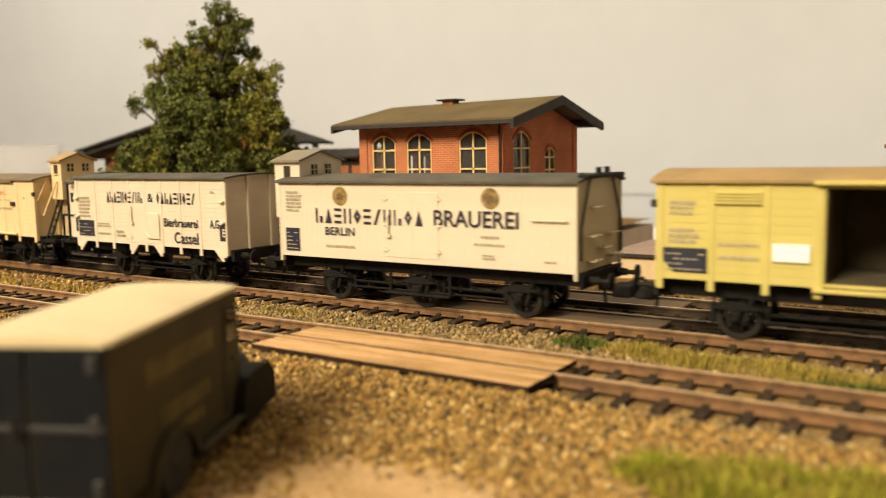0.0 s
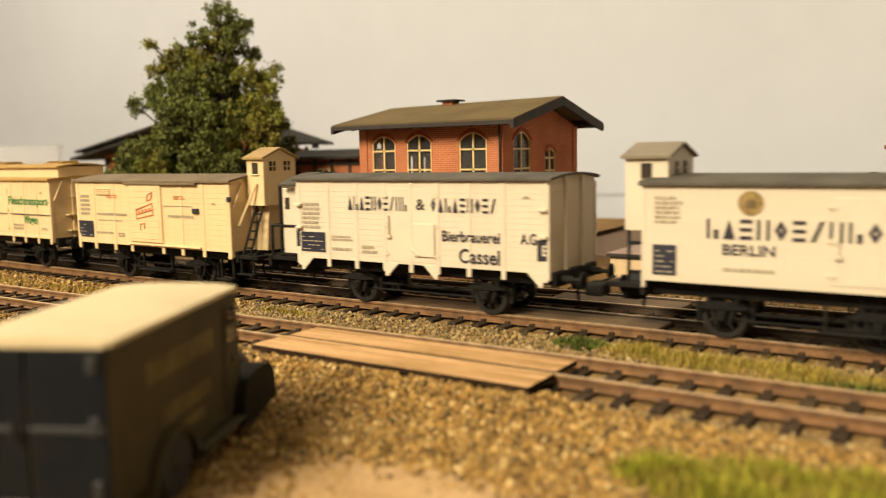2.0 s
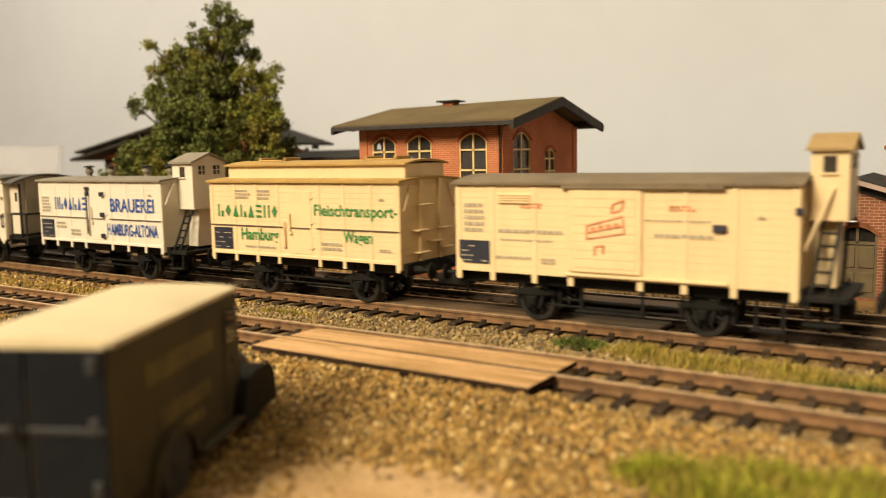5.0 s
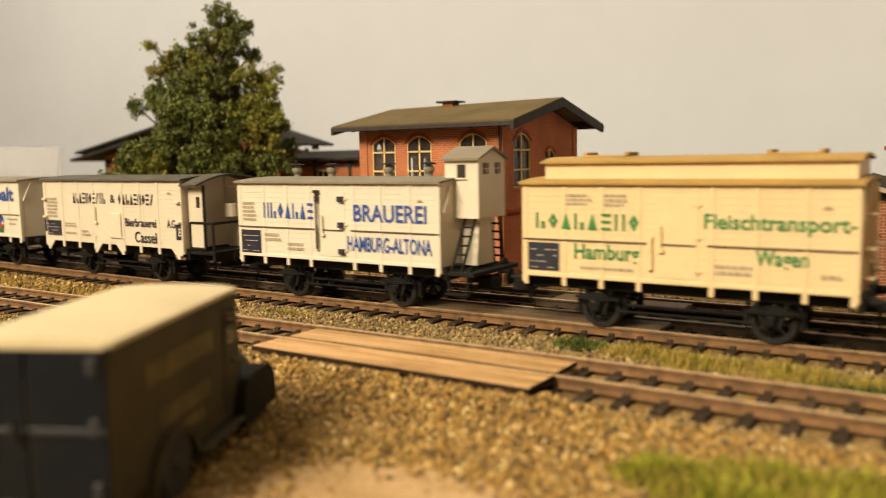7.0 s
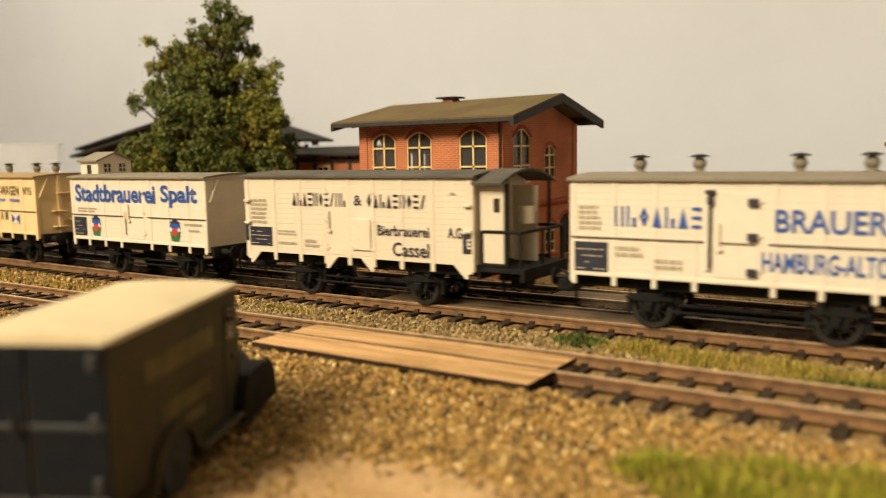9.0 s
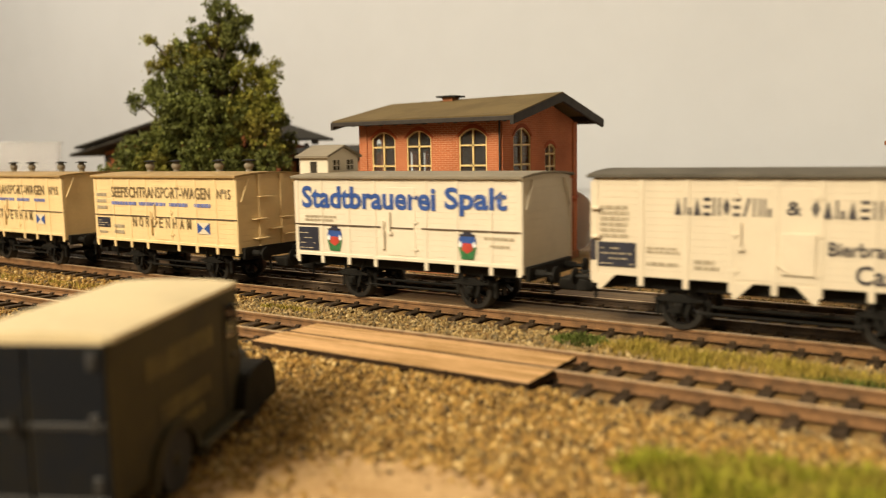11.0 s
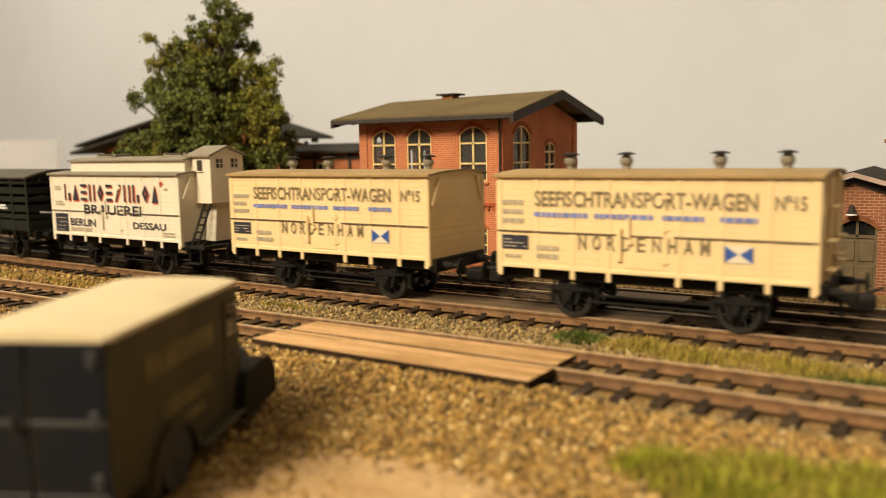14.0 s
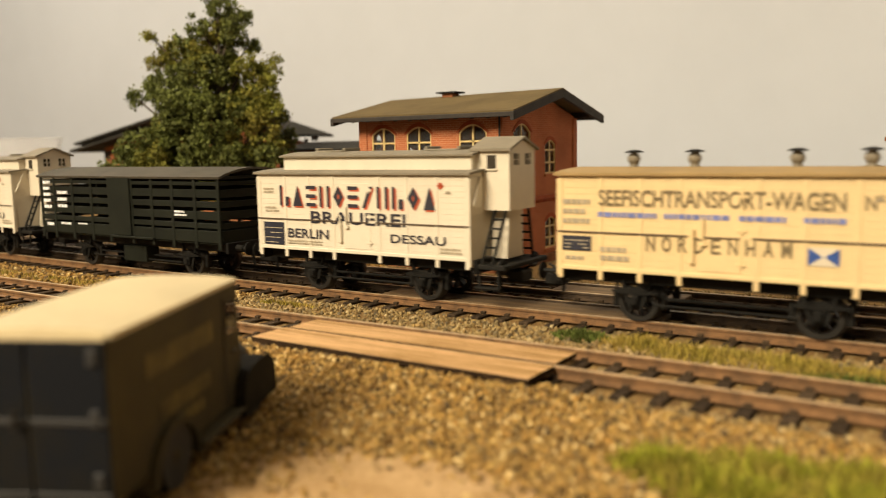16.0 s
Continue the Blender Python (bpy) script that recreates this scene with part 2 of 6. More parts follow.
        bmesh.ops.recalc_face_normals(bm, faces=bm.faces)
        bm.to_mesh(me)
        bm.free()
        if smooth:
            me.polygons.foreach_set("use_smooth", [True] * len(me.polygons))
        for m in (mat if isinstance(mat, (list, tuple)) else [mat]):
            me.materials.append(m)
        return me


def part(name, shape, mat, parent, label="", at=None, smooth=False):
    """One mesh object under a thing or a part; at: its place in its parent's space, in mm."""
    me = shape if isinstance(shape, bpy.types.Mesh) else shape.mesh(name, mat, smooth)
    ob = new(name, me)
    ob.parent = parent
    if at:
        ob.location = [c * MM for c in at]
    if label:
        ob["label"] = label
    return ob


def thing(name, label, category, at=(0, 0, 0), rz=0.0, group="", kind=""):
    """An empty at a thing's base, to carry its parts."""
    ob = new(name)
    ob.empty_display_size = 0.01
    ob.matrix_world = pose(at[0] * MM, at[1] * MM, at[2] * MM, 0, 0, rz)
    return tagged(ob, label, category, group, kind)


def solid(name, shape, mat, label, category, kind="", at=(0, 0, 0), group=""):
    """A thing of one mesh."""
    ob = new(name, shape.mesh(name, mat))
    ob.location = [c * MM for c in at]
    return tagged(ob, label, category, group, kind)


# ---- the room ----
def room():
    solid("wall_north", Shape().box(-2600, 2400, 1250, 1400, -950, 1500), WALL, "pale grey painted room wall behind the layout", "wall", "structure")
    solid("wall_south", Shape().box(-2600, 2400, -2400, -2300, -950, 1500), CHALK, "unseen warm white room wall that bounces fill light", "wall", "structure")
    solid("wall_west", Shape().box(-2700, -2600, -2400, 1400, -950, 1500), WALL, "pale grey painted room wall", "wall", "structure")
    solid("wall_east", Shape().box(2400, 2500, -2400, 1400, -950, 1500), CHALK, "unseen warm white room wall that bounces fill light", "wall", "structure")
    solid("ceiling", Shape().box(-2700, 2500, -2400, 1400, 1500, 1600), WHITE, "white painted ceiling", "ceiling", "structure")
    solid("floor", Shape().box(-2700, 2500, -2400, 1400, -1050, -950), FLOOR_WOOD, "oak floor of the room", "floor", "structure")


room()


# ---- ground, ballast and tracks; the rail heads lie at height 0 ----
TRACKS = (("near", 169.65), ("train", 223.25), ("far", 255.75))


def bend(x):
    """How far the two rear tracks swing back to the left of the crossing."""
    if x > -130:
        return 0.0
    return 1.0e-4 * (x + 130) ** 2 if x > -700 else 32.49 - 0.114 * (x + 700)


def noise_at(x, y, s):
    return noise.noise(Vector((x / s, y / s, 3.7)))


def ground_height(x, y):
    h = -5.3 + 0.5 * noise_at(x, y, 35) + 0.25 * noise_at(x, y, 9)
    far = 285 + bend(x)
    if 130 < y < far:
        e = min(1.0, (y - 130) / 12, (far - y) / 12)
        h = h * (1 - e) + e * (-3.4 + 0.25 * noise_at(x, y, 7))
    if 138 < y < 152 and -172 < x < -60:
        e = max(0.0, min(1.0, (y - 138) / 7, (152 - y) / 2, (x + 172) / 14, (-60 - x) / 12))
        h = h * (1 - e) - 1.5 * e
    return h


def make_ground():
    s = Shape()
    xs = [-1560 + 26 * k for k in range(16)] + [-1150 + 10 * k for k in range(76)] + [-390 + 4 * k for k in range(121)] + [100 + 30 * k for k in range(37)]
    ys = [-120 + 20 * k for k in range(9)] + [64 + 4 * k for k in range(60)] + [310 + 15 * k for k in range(22)]
    keep = {}
    for i in range(len(xs) - 1):
        for j in range(len(ys) - 1):
            if xs[i] > -215 and ys[j] > 392:
                continue
            q = []
            for a, b in ((i, j), (i + 1, j), (i + 1, j + 1), (i, j + 1)):
                if (a, b) not in keep:
                    keep[a, b] = len(s.v)
                    s.v.append((xs[a], ys[b], ground_height(xs[a], ys[b])))
                q.append(keep[a, b])
            s.f.append(tuple(q))
    solid("ground", s, GROUND, "sandy brown scattered earth of the layout", "ground", "structure")
    t = Shape().prism([(-1560, -120), (1180, -120), (1180, 395), (-213, 395), (-213, 625), (-1560, 625)], "z", -24, -9)
    solid("layout_board", t, FLOOR_WOOD, "plywood baseboard under the layout", "board", "structure")
    # the sandy path in the foreground, a thin raised layer
    p = Shape()
    n, rings = 40, 9
    for r in range(rings + 1):
        for k in range(n):
            a = 2 * math.pi * k / n
            w = r / rings * (1 + 0.22 * noise_at(40 * math.cos(a), 40 * math.sin(a), 22))
            x, y = -76 + 42 * w * math.cos(a) + 6 * w * math.sin(a), 99 + 23 * w * math.sin(a)
            p.v.append((x, y, ground_height(x, y) + 0.9 - 1.4 * (r / rings) ** 2))
    for r in range(rings):
        p.f += [(r * n + k, r * n + (k + 1) % n, (r + 1) * n + (k + 1) % n, (r + 1) * n + k) for k in range(n)]
    solid("sand_path", p, SAND, "pale fine sand strewn on the loading road", "sand", "structure")


def make_table():
    t = thing("layout_trestle", "plain wooden trestle under the layout board", "trestle", (0, 0, -950))
    for x in (-1480, -200, 1100):
        for y in (-60, 340):
            part("leg", Shape().box(x - 22, x + 22, y - 22, y + 22, 0, 926, 3), FLOOR_WOOD, t)
    part("beam", Shape().box(-1500, 1120, -70, -50, 880, 926, 2), FLOOR_WOOD, t)
    part("beam", Shape().box(-1500, 1120, 330, 350, 880, 926, 2), FLOOR_WOOD, t)


def stones(name, label, mat, count, place, size, seed):
    """Loose ballast: many small irregular stones in one mesh."""
    rng = np.random.default_rng(seed)
    g = (1 + 5 ** 0.5) / 2
    ico = np.array([(-1, g, 0), (1, g, 0), (-1, -g, 0), (1, -g, 0), (0, -1, g), (0, 1, g), (0, -1, -g), (0, 1, -g),
                    (g, 0, -1), (g, 0, 1), (-g, 0, -1), (-g, 0, 1)], float) / 1.9
    tri = np.array([(0, 11, 5), (0, 5, 1), (0, 1, 7), (0, 7, 10), (0, 10, 11), (1, 5, 9), (5, 11, 4), (11, 10, 2), (10, 7, 6), (7, 1, 8),
                    (3, 9, 4), (3, 4, 2), (3, 2, 6), (3, 6, 8), (3, 8, 9), (4, 9, 5), (2, 4, 11), (6, 2, 10), (8, 6, 7), (9, 8, 1)])
    vs = []
    k = 0
    while k < count:
        x, y, z = place(rng)
        if x is None:
            continue
        r = size * rng.uniform(0.45, 1.25)
        pts = ico * rng.uniform(0.62, 1.25, (12, 1)) * (r * rng.uniform(0.7, 1.2, 3))
        a = rng.uniform(0, 6.28)
        c, s = math.cos(a), math.sin(a)
        rot = np.array([(c, -s, 0), (s, c, 0), (0, 0, 1)])
        vs.append(pts @ rot + (x, y, z + 0.15 * r))
        k += 1
    v = np.concatenate(vs) * MM
    f = (tri[None] + 12 * np.arange(count)[:, None, None]).reshape(-1, 3)
    me = bpy.data.meshes.new(name)
    me.from_pydata(v.tolist(), [], f.tolist())
    me.materials.append(mat)
    ob = new(name, me)
    return tagged(ob, label, "gravel", kind="stuff")


def near_gravel(rng):
    x, y = rng.uniform(-175, 30), rng.uniform(88, 155)
    d = math.hypot((x + 76) / 42, (y - 99) / 23)
    if d < 1.0 and rng.random() < 0.93 * (1.15 - d):
        return None, 0, 0
    if y < 112 and rng.random() < 0.35:
        return None, 0, 0
    if y > 152.2 or (y > 150 and ((x - 3.0) % 8.1) < 3.9):
        return None, 0, 0
    if -156 < x < -75 and y > 147.5:
        return None, 0, 0
    return x, y, ground_height(x, y) + rng.uniform(-0.2, 0.6)


def bed_gravel(x0, x1, y0, y1):
    def place(rng):
        x, y = rng.uniform(x0, x1), rng.uniform(y0, y1)
        lines = [c + (bend(x) if n != "near" else 0.0) for n, c in TRACKS]
        for c in lines:
            if abs(abs(y - c) - 8.25) < 1.7:
                return None, 0, 0
        h = -3.4
        for c in lines:
            if abs(y - c) < 15.5:
                if ((x - 3.0) % 8.1) < 3.6:
                    return None, 0, 0
                h = -4.0
        if -162 < x < -72 and (150 < y < 175 or 217 < y < 230):
            return None, 0, 0
        return x, y, h + rng.uniform(-0.3, 0.35)
    return place


def make_ballast():
    stones("foreground_gravel", "loose ochre gravel between the loading road and the track", GRAVEL, 30000, near_gravel, 0.66, 1)
    stones("track_ballast", "weathered grey and ochre ballast between the tracks", GRAVEL_GREY, 20000, bed_gravel(-215, 60, 150, 285), 0.66, 2)
    stones("far_ballast", "fine yellowish ballast along the distant track", GRAVEL, 14000, bed_gravel(-560, -215, 130, 290), 0.85, 3)
    stones("loading_road_grit", "sparse grit on the loading road", GRAVEL, 2500, lambda g: (lambda x, y: (x, y, ground_height(x, y) + 0.2))(g.uniform(-130, -40), g.uniform(70, 125)), 0.45, 4)


SLEEPER_MESH = Shape().box(-1.55, 1.55, -15, 15, -4.6, -2.5, 0.25).mesh("sleeper", SLEEPER)
CHAIR = Shape()
for side in (-8.25, 8.25):
    CHAIR.box(-0.8, 0.8, side - 1.9, side - 0.5, -2.6, -1.75, 0.15).box(-0.8, 0.8, side + 0.5, side + 1.9, -2.6, -1.75, 0.15)
CHAIR_MESH = CHAIR.mesh("rail_chair", SLEEPER)


def sweep(prof, xs, curve):
    """A profile carried along the track's line."""
    s, n = Shape(), len(prof)
    for x in xs:
        s.v += [(x, y + curve(x), z) for y, z in prof]
    for j in range(len(xs) - 1):
        s.f += [(j * n + k, j * n + (k + 1) % n, (j + 1) * n + (k + 1) % n, (j + 1) * n + k) for k in range(n)]
    s.f += [tuple(range(n))[::-1], tuple((len(xs) - 1) * n + k for k in range(n))]
    return s


def make_track(centre, x0, x1, label, curve=lambda x: 0.0):
    xs = [x0 + 30 * k for k in range(int((x1 - x0) / 30) + 1)]
    t = thing("railway_track", label, "railway track", (0, centre, 0), group="parallel tracks", kind="structure")
    for side in (-8.25, 8.25):
        prof = [(side - 1.2, -2.5), (side + 1.2, -2.5), (side + 1.2, -2.2), (side + 0.35, -1.9), (side + 0.35, -0.9), (side + 0.72, -0.65),
                (side + 0.72, -0.14), (side + 0.6, -0.03), (side - 0.6, -0.03), (side - 0.72, -0.14), (side - 0.72, -0.65), (side - 0.35, -0.9),
                (side - 0.35, -1.9), (side - 1.2, -2.2)]
        # rails under and behind the train get the copy darkened for shade
        shaded = centre > 240 or (centre > 200 and side > 0)
        r = part("rail", sweep(prof, xs, curve), RAIL_SHADED if shaded else RAIL, t, "brown rail, coloured as shaded by the train" if shaded else "brown weathered rail")
        part("rail_head", sweep([(side - 0.62, -0.08), (side + 0.62, -0.08), (side + 0.6, 0.0), (side - 0.6, 0.0)], xs, curve), RAIL_TOP, r, "worn shiny rail head")
    x = x0 + 10
    x -= (x - 4.8) % 8.1
    far = Shape()
    while x < x1 - 2:
        if -900 < x < 290:
            part("sleeper", SLEEPER_MESH, None, t, at=(x, curve(x), 0)).rotation_euler = (0, 0, math.atan((curve(x + 1) - curve(x - 1)) / 2))
            if -330 < x < 120:
                part("rail_chair", CHAIR_MESH, None, t, at=(x, curve(x), 0)).rotation_euler = (0, 0, math.atan((curve(x + 1) - curve(x - 1)) / 2))
        else:
            far.box(x - 1.35, x + 1.35, -15 + curve(x), 15 + curve(x), -4.6, -2.5)
        x += 8.1
    part("far_sleepers", far, SLEEPER, t)["kind"] = "stuff"


def make_crossing():
    for name, mat, rows in (("crossing_plank", PLANK, ((-155.5, -76.0, 148.4, 160.6, -0.9, 0.42), (-155.0, -76.6, 162.25, 173.2, -0.8, 0.36))),
                            ("crossing_plank", PLANK_DARK, ((-166, -72.5, 218.2, 224.0, -1.6, -0.25), (-166, -72.5, 224.3, 229.2, -1.6, -0.3),
                                                            (-120, -76, 250.5, 261, -1.6, -0.3)))):
        for x0, x1, y0, y1, z0, z1 in rows:
            s = Shape().box((x0 - x1) / 2, (x1 - x0) / 2, (y0 - y1) / 2, (y1 - y0) / 2, z0, z1, 0.2)
            near = mat is PLANK
            if near:
                h, d = (x1 - x0) / 2 - 0.06, (y1 - y0) / 2 - 0.06
                s = Shape().box(-h, h, -d, d, z1 - 0.06, z1)
            ob = solid(name, s, mat, "light raw wooden plank laid beside the near rails" if near else "worn wooden plank laid between the rails, coloured as shaded by the train",
                  "plank", at=((x0 + x1) / 2, (y0 + y1) / 2, 0), group="planks of the crossing")
            if near:
                part("cut_edge", Shape().box(-h - 0.06, h + 0.06, -d - 0.06, d + 0.06, z0, z1 - 0.07, 0.05), PLANK_EDGE, ob, "scorched dark cut edge")
                ob.rotation_euler = (0, 0, -0.012 if y0 < 155 else 0.0)


def blades(name, label, mat, count, area, tall, seed, width=0.35):
    """Grass of short tapered fibres, one mesh."""
    rng = np.random.default_rng(seed)
    v, f = [], []
    while len(f) < count:
        cx, cy, rx, ry = area[rng.integers(len(area))]
        a, r = rng.uniform(0, 6.28), rng.random() ** 0.6
        x, y = cx + rx * r * math.cos(a), cy + ry * r * math.sin(a)
        z = ground_height(x, y)
        h = tall * rng.uniform(0.4, 1.1) * (1.15 - 0.6 * r)
        b, lean = rng.uniform(0, 6.28), rng.uniform(0.1, 0.9) * h
        d = rng.uniform(0, 6.28)
        w = width * rng.uniform(0.6, 1.3)
        k = len(v)
        v += [(x - w * math.cos(b), y - w * math.sin(b), z), (x + w * math.cos(b), y + w * math.sin(b), z),
              (x + lean * math.cos(d), y + lean * math.sin(d), z + h)]
        f.append((k, k + 1, k + 2))
    me = bpy.data.meshes.new(name)
    me.from_pydata([(a * MM, b * MM, c * MM) for a, b, c in v], [], f)
    me.materials.append(mat)
    return tagged(new(name, me), label, "grass", kind="stuff")


def make_grass():
    blades("grass_tuft", "dry olive static grass between the tracks", GRASS, 6500,
           [(-70, 199, 12, 7), (-56, 196, 13, 8), (-40, 197, 14, 7), (-28, 193, 12, 8), (-10, 194, 16, 8), (8, 192, 12, 8), (22, 191, 14, 7)], 3.7, 11, 0.2)
    blades("weed_patch", "dark green foam weeds beside the rail", GRASS_GREEN, 2600, [(-88, 201, 8, 5), (-18, 187, 16, 3.5), (8, 186, 14, 3.5)], 3.0, 12, 0.4)
    blades("foreground_grass", "bright green grass tufts near the loading road", GRASS_BRIGHT, 6800,
           [(-40, 127, 10, 6), (-26, 131, 12, 7), (-12, 134, 10, 6), (2, 134, 10, 8), (-30, 121, 11, 6), (-12, 125, 14, 8), (4, 128, 12, 8)], 5.0, 13, 0.34)
    blades("trackside_grass", "thin yellowish grass beside the distant rail", GRASS, 1800,
           [(-300, 196, 30, 5), (-240, 196, 28, 4), (-350, 196, 40, 6), (-190, 199, 14, 2)], 2.2, 14, 0.25)


make_ground()
make_table()
make_track(TRACKS[0][1], -1540, 1160, "near track with brown rails on dark sleepers")
make_track(TRACKS[1][1], -1540, 1160, "middle track on which the goods train runs", bend)
make_track(TRACKS[2][1], -1540, 1160, "rear track in front of the station buildings", bend)
make_crossing()


# ---- the goods train ----
SPEED = 63.37
TRAIN_Y = 223.25
FRONT = -16.47
FONT = bpy.data.curves.new("letters", "FONT")
KEYED, WHEELS, K = [], [], [1.0]


def words(w, text, mat, x0, x1, z0, z1, bold=0.018):
    """Painted lettering on the wagon's side, stretched to its true size."""
    x0, x1 = x0 * K[0], x1 * K[0]
    FONT.body, FONT.size, FONT.offset, FONT.resolution_u = text, 1.0, bold, 3
    ob = bpy.data.objects.new("lettering", FONT)
    me = bpy.data.meshes.new_from_object(ob)
    bpy.data.objects.remove(ob)
    me.name = "lettering"
    co = np.array([v.co[:] for v in me.vertices])
    lo, hi = co.min(0), co.max(0)
    co = (co - lo) / np.maximum(hi - lo, 1e-6)
    out = [((x0 + (x1 - x0) * a) * MM, FRONT * MM, (z0 + (z1 - z0) * b) * MM) for a, b, _ in co]
    me.vertices.foreach_set("co", np.array(out).ravel())
    me.update()
    me.materials.clear()
    me.materials.append(mat)
    return part("lettering", me, None, w)


def shapes(w, count, mat, x0, x1, z0, z1, name="emblem_bar", dy=0.0, stroke=0.25):
    """A trade name as a row of plain shapes: bars, wedges, diamonds and stacked strokes."""
    x0, x1 = x0 * K[0], x1 * K[0]
    s = Shape()
    pitch, y = (x1 - x0) / count, FRONT + dy
    for k in range(count):
        a, b = x0 + k * pitch + 0.08 * pitch, x0 + (k + 1) * pitch - 0.2 * pitch
        t, h, m = stroke * (b - a), 0.17 * (z1 - z0), (a + b) / 2
        form = (0, 1, 2, 3, 4, 2, 5, 3, 0, 4, 1)[(k + count) % 11]
        if form == 0:
            s.box(a, a + t, y, y + 0.05, z0, z1).box(b - 1.6 * t, b, y, y + 0.05, z0, z0 + 0.45 * (z1 - z0))
        elif form == 1:
            s.prism([(a, z0), (b, z0), (m, z1)], "y", y, y + 0.05)
        elif form == 2:
            for j in range(3):
                z = z0 + j * ((z1 - z0) - h) / 2
                s.box(a, b, y, y + 0.05, z, z + h)
        elif form == 3:
            s.box(a, a + t, y, y + 0.05, z0, z1).box(b - t, b, y, y + 0.05, z0, z1)
        elif form == 4:
            zm = (z0 + z1) / 2
            s.prism([(a, zm), (m, z0), (m, z0 + 2 * h), (a + 1.6 * t, zm), (m, z1 - 2 * h), (m, z1)], "y", y, y + 0.05)
            s.prism([(b, zm), (m, z1), (m, z1 - 2 * h), (b - 1.6 * t, zm), (m, z0 + 2 * h), (m, z0)], "y", y, y + 0.05)
        else:
            s.prism([(a, z0), (a + 1.3 * t, z0), (b, z1), (b - 1.3 * t, z1)], "y", y, y + 0.05)
    ob = part(name, s, mat, w)
    ob["kind"] = "stuff"
    return ob


def small(w, lines, x0, x1, z0, z1, mat=None):
    """Small unreadable writing as plain bars."""
    x0, x1 = x0 * K[0], x1 * K[0]
    s = Shape()
    step = (z1 - z0) / lines
    rng = random.Random(int(x0 * 10 + z0 * 100))
    for k in range(lines):
        z = z0 + k * step
        x = x0
        end = x1 - rng.uniform(0, 0.25) * (x1 - x0) * (lines > 1)
        while x < end - 0.3:
            q = min(end, x + rng.uniform(0.7, 2.2))
            s.box(x, q, FRONT + 0.02, FRONT + 0.06, z + 0.12 * step, z + min(0.72 * step, 1.6))
            x = q + 0.35
    ob = part("small_writing", s, mat or INK_SMALL, w)
    ob["kind"] = "stuff"
    return ob


def panel(w, x0, x1, z0, z1, lines=4, cut=0.0):
    x0, x1 = x0 * K[0], x1 * K[0]
    p = part("notice_board", Shape().prism([(x0 + cut, z0), (x1, z0), (x1, z1), (x0, z1), (x0, z0 + cut)] if cut else [(x0, z0), (x1, z0), (x1, z1), (x0, z1)], "y", FRONT - 0.05, FRONT + 0.4), INK_PANEL, w, "dark notice panel with pale writing")
    s = Shape()
    rng = random.Random(int(x0 * 7))
    step = (z1 - z0 - 1) / lines
    for k in range(lines):
        z, x = z0 + 0.6 + k * step, x0 + 0.7
        while x < x1 - 1.2:
            q = min(x1 - 0.7, x + rng.uniform(0.8, 2.5))
            if rng.random() < 0.7:
                s.box(x, q, FRONT - 0.11, FRONT - 0.06, z, z + 0.3)
            x = q + 0.4
    if s.v:
        part("small_writing", s, INK_SMALL, p)["kind"] = "stuff"


# dim light behind the open door is put into this dark colour
INSIDE = material("bare_shaded_van_inside", (0.075, 0.055, 0.026), 0.9, var=0.2, scale=120)
INK_PANEL = material("blue_black_panel", (0.018, 0.02, 0.035), 0.5, var=0.2, scale=400)
SHIELD_RED = material("red_shield_paint", (0.45, 0.05, 0.03), 0.5, var=0.2, scale=500)
SHIELD_GREEN = material("green_shield_paint", (0.03, 0.16, 0.05), 0.5, var=0.2, scale=500)


def disc(w, name, mat, x, z, r, rz=None, y=0.0, label=""):
    s = Shape().prism([(x + r * math.cos(a * math.pi / 12), z + (rz or r) * math.sin(a * math.pi / 12)) for a in range(24)], "y", FRONT + y, FRONT + y + 0.1)
    return part(name, s, mat, w, label)


def arc(half, eave, crown, n=12):
    return [(half * (1 - 2 * k / n), eave + (crown - eave) * (1 - (1 - 2 * k / n) ** 2)) for k in range(n + 1)]


def spoked_wheel():
    """Hub, eight spokes, tyre and flange in one connected piece."""
    s, n = Shape(), 32
    rings = ((0.3, 1.7, 1.2), (1.35, 1.6, 1.2), (4.25, 0.9, 1.0), (4.3, 1.4, 1.2), (5.6, 1.4, 0.7), (6.3, -0.8, 1.4))
    for r, front, back in rings:
        for k in range(n):
            a = 2 * math.pi * k / n
            s.v += [(r * math.cos(a), -front, r * math.sin(a)), (r * math.cos(a), back, r * math.sin(a))]
    for j in range(len(rings) - 1):
        for k in range(n):
            p, q = 2 * (j * n + k), 2 * (j * n + (k + 1) % n)
            u, v = p + 2 * n, q + 2 * n
            if j == 1 and k % 4:
                s.f += [(p, q, q + 1, p + 1), (u, v, v + 1, u + 1)]
                continue
            s.f += [(p, q, v, u), (p + 1, u + 1, v + 1, q + 1)]
            if j == 1:
                s.f += [(p, u, u + 1, p + 1), (q, v, v + 1, q + 1)]
            if j == len(rings) - 2:
                s.f.append((u, v, v + 1, u + 1))
    return s


WHEEL = spoked_wheel()
WHEEL_MESH = WHEEL.mesh("wheel", STEEL)
AXLE_MESH = Shape().tube((0, -10.5, 0), (0, 10.5, 0), 0.9, n=8).mesh("axle", BLACK)
BUFFER = Shape().tube((0, 0, 0), (3.4, 0, 0), 1.25, 1.0, 10).tube((3.4, 0, 0), (6.2, 0, 0), 0.65, n=8).lathe([(1.0, 5.9), (2.5, 6.2), (2.4, 6.7), (0.8, 6.9)], 14, axis="x")
BUFFER_MESH = BUFFER.mesh("buffer", BLACK)
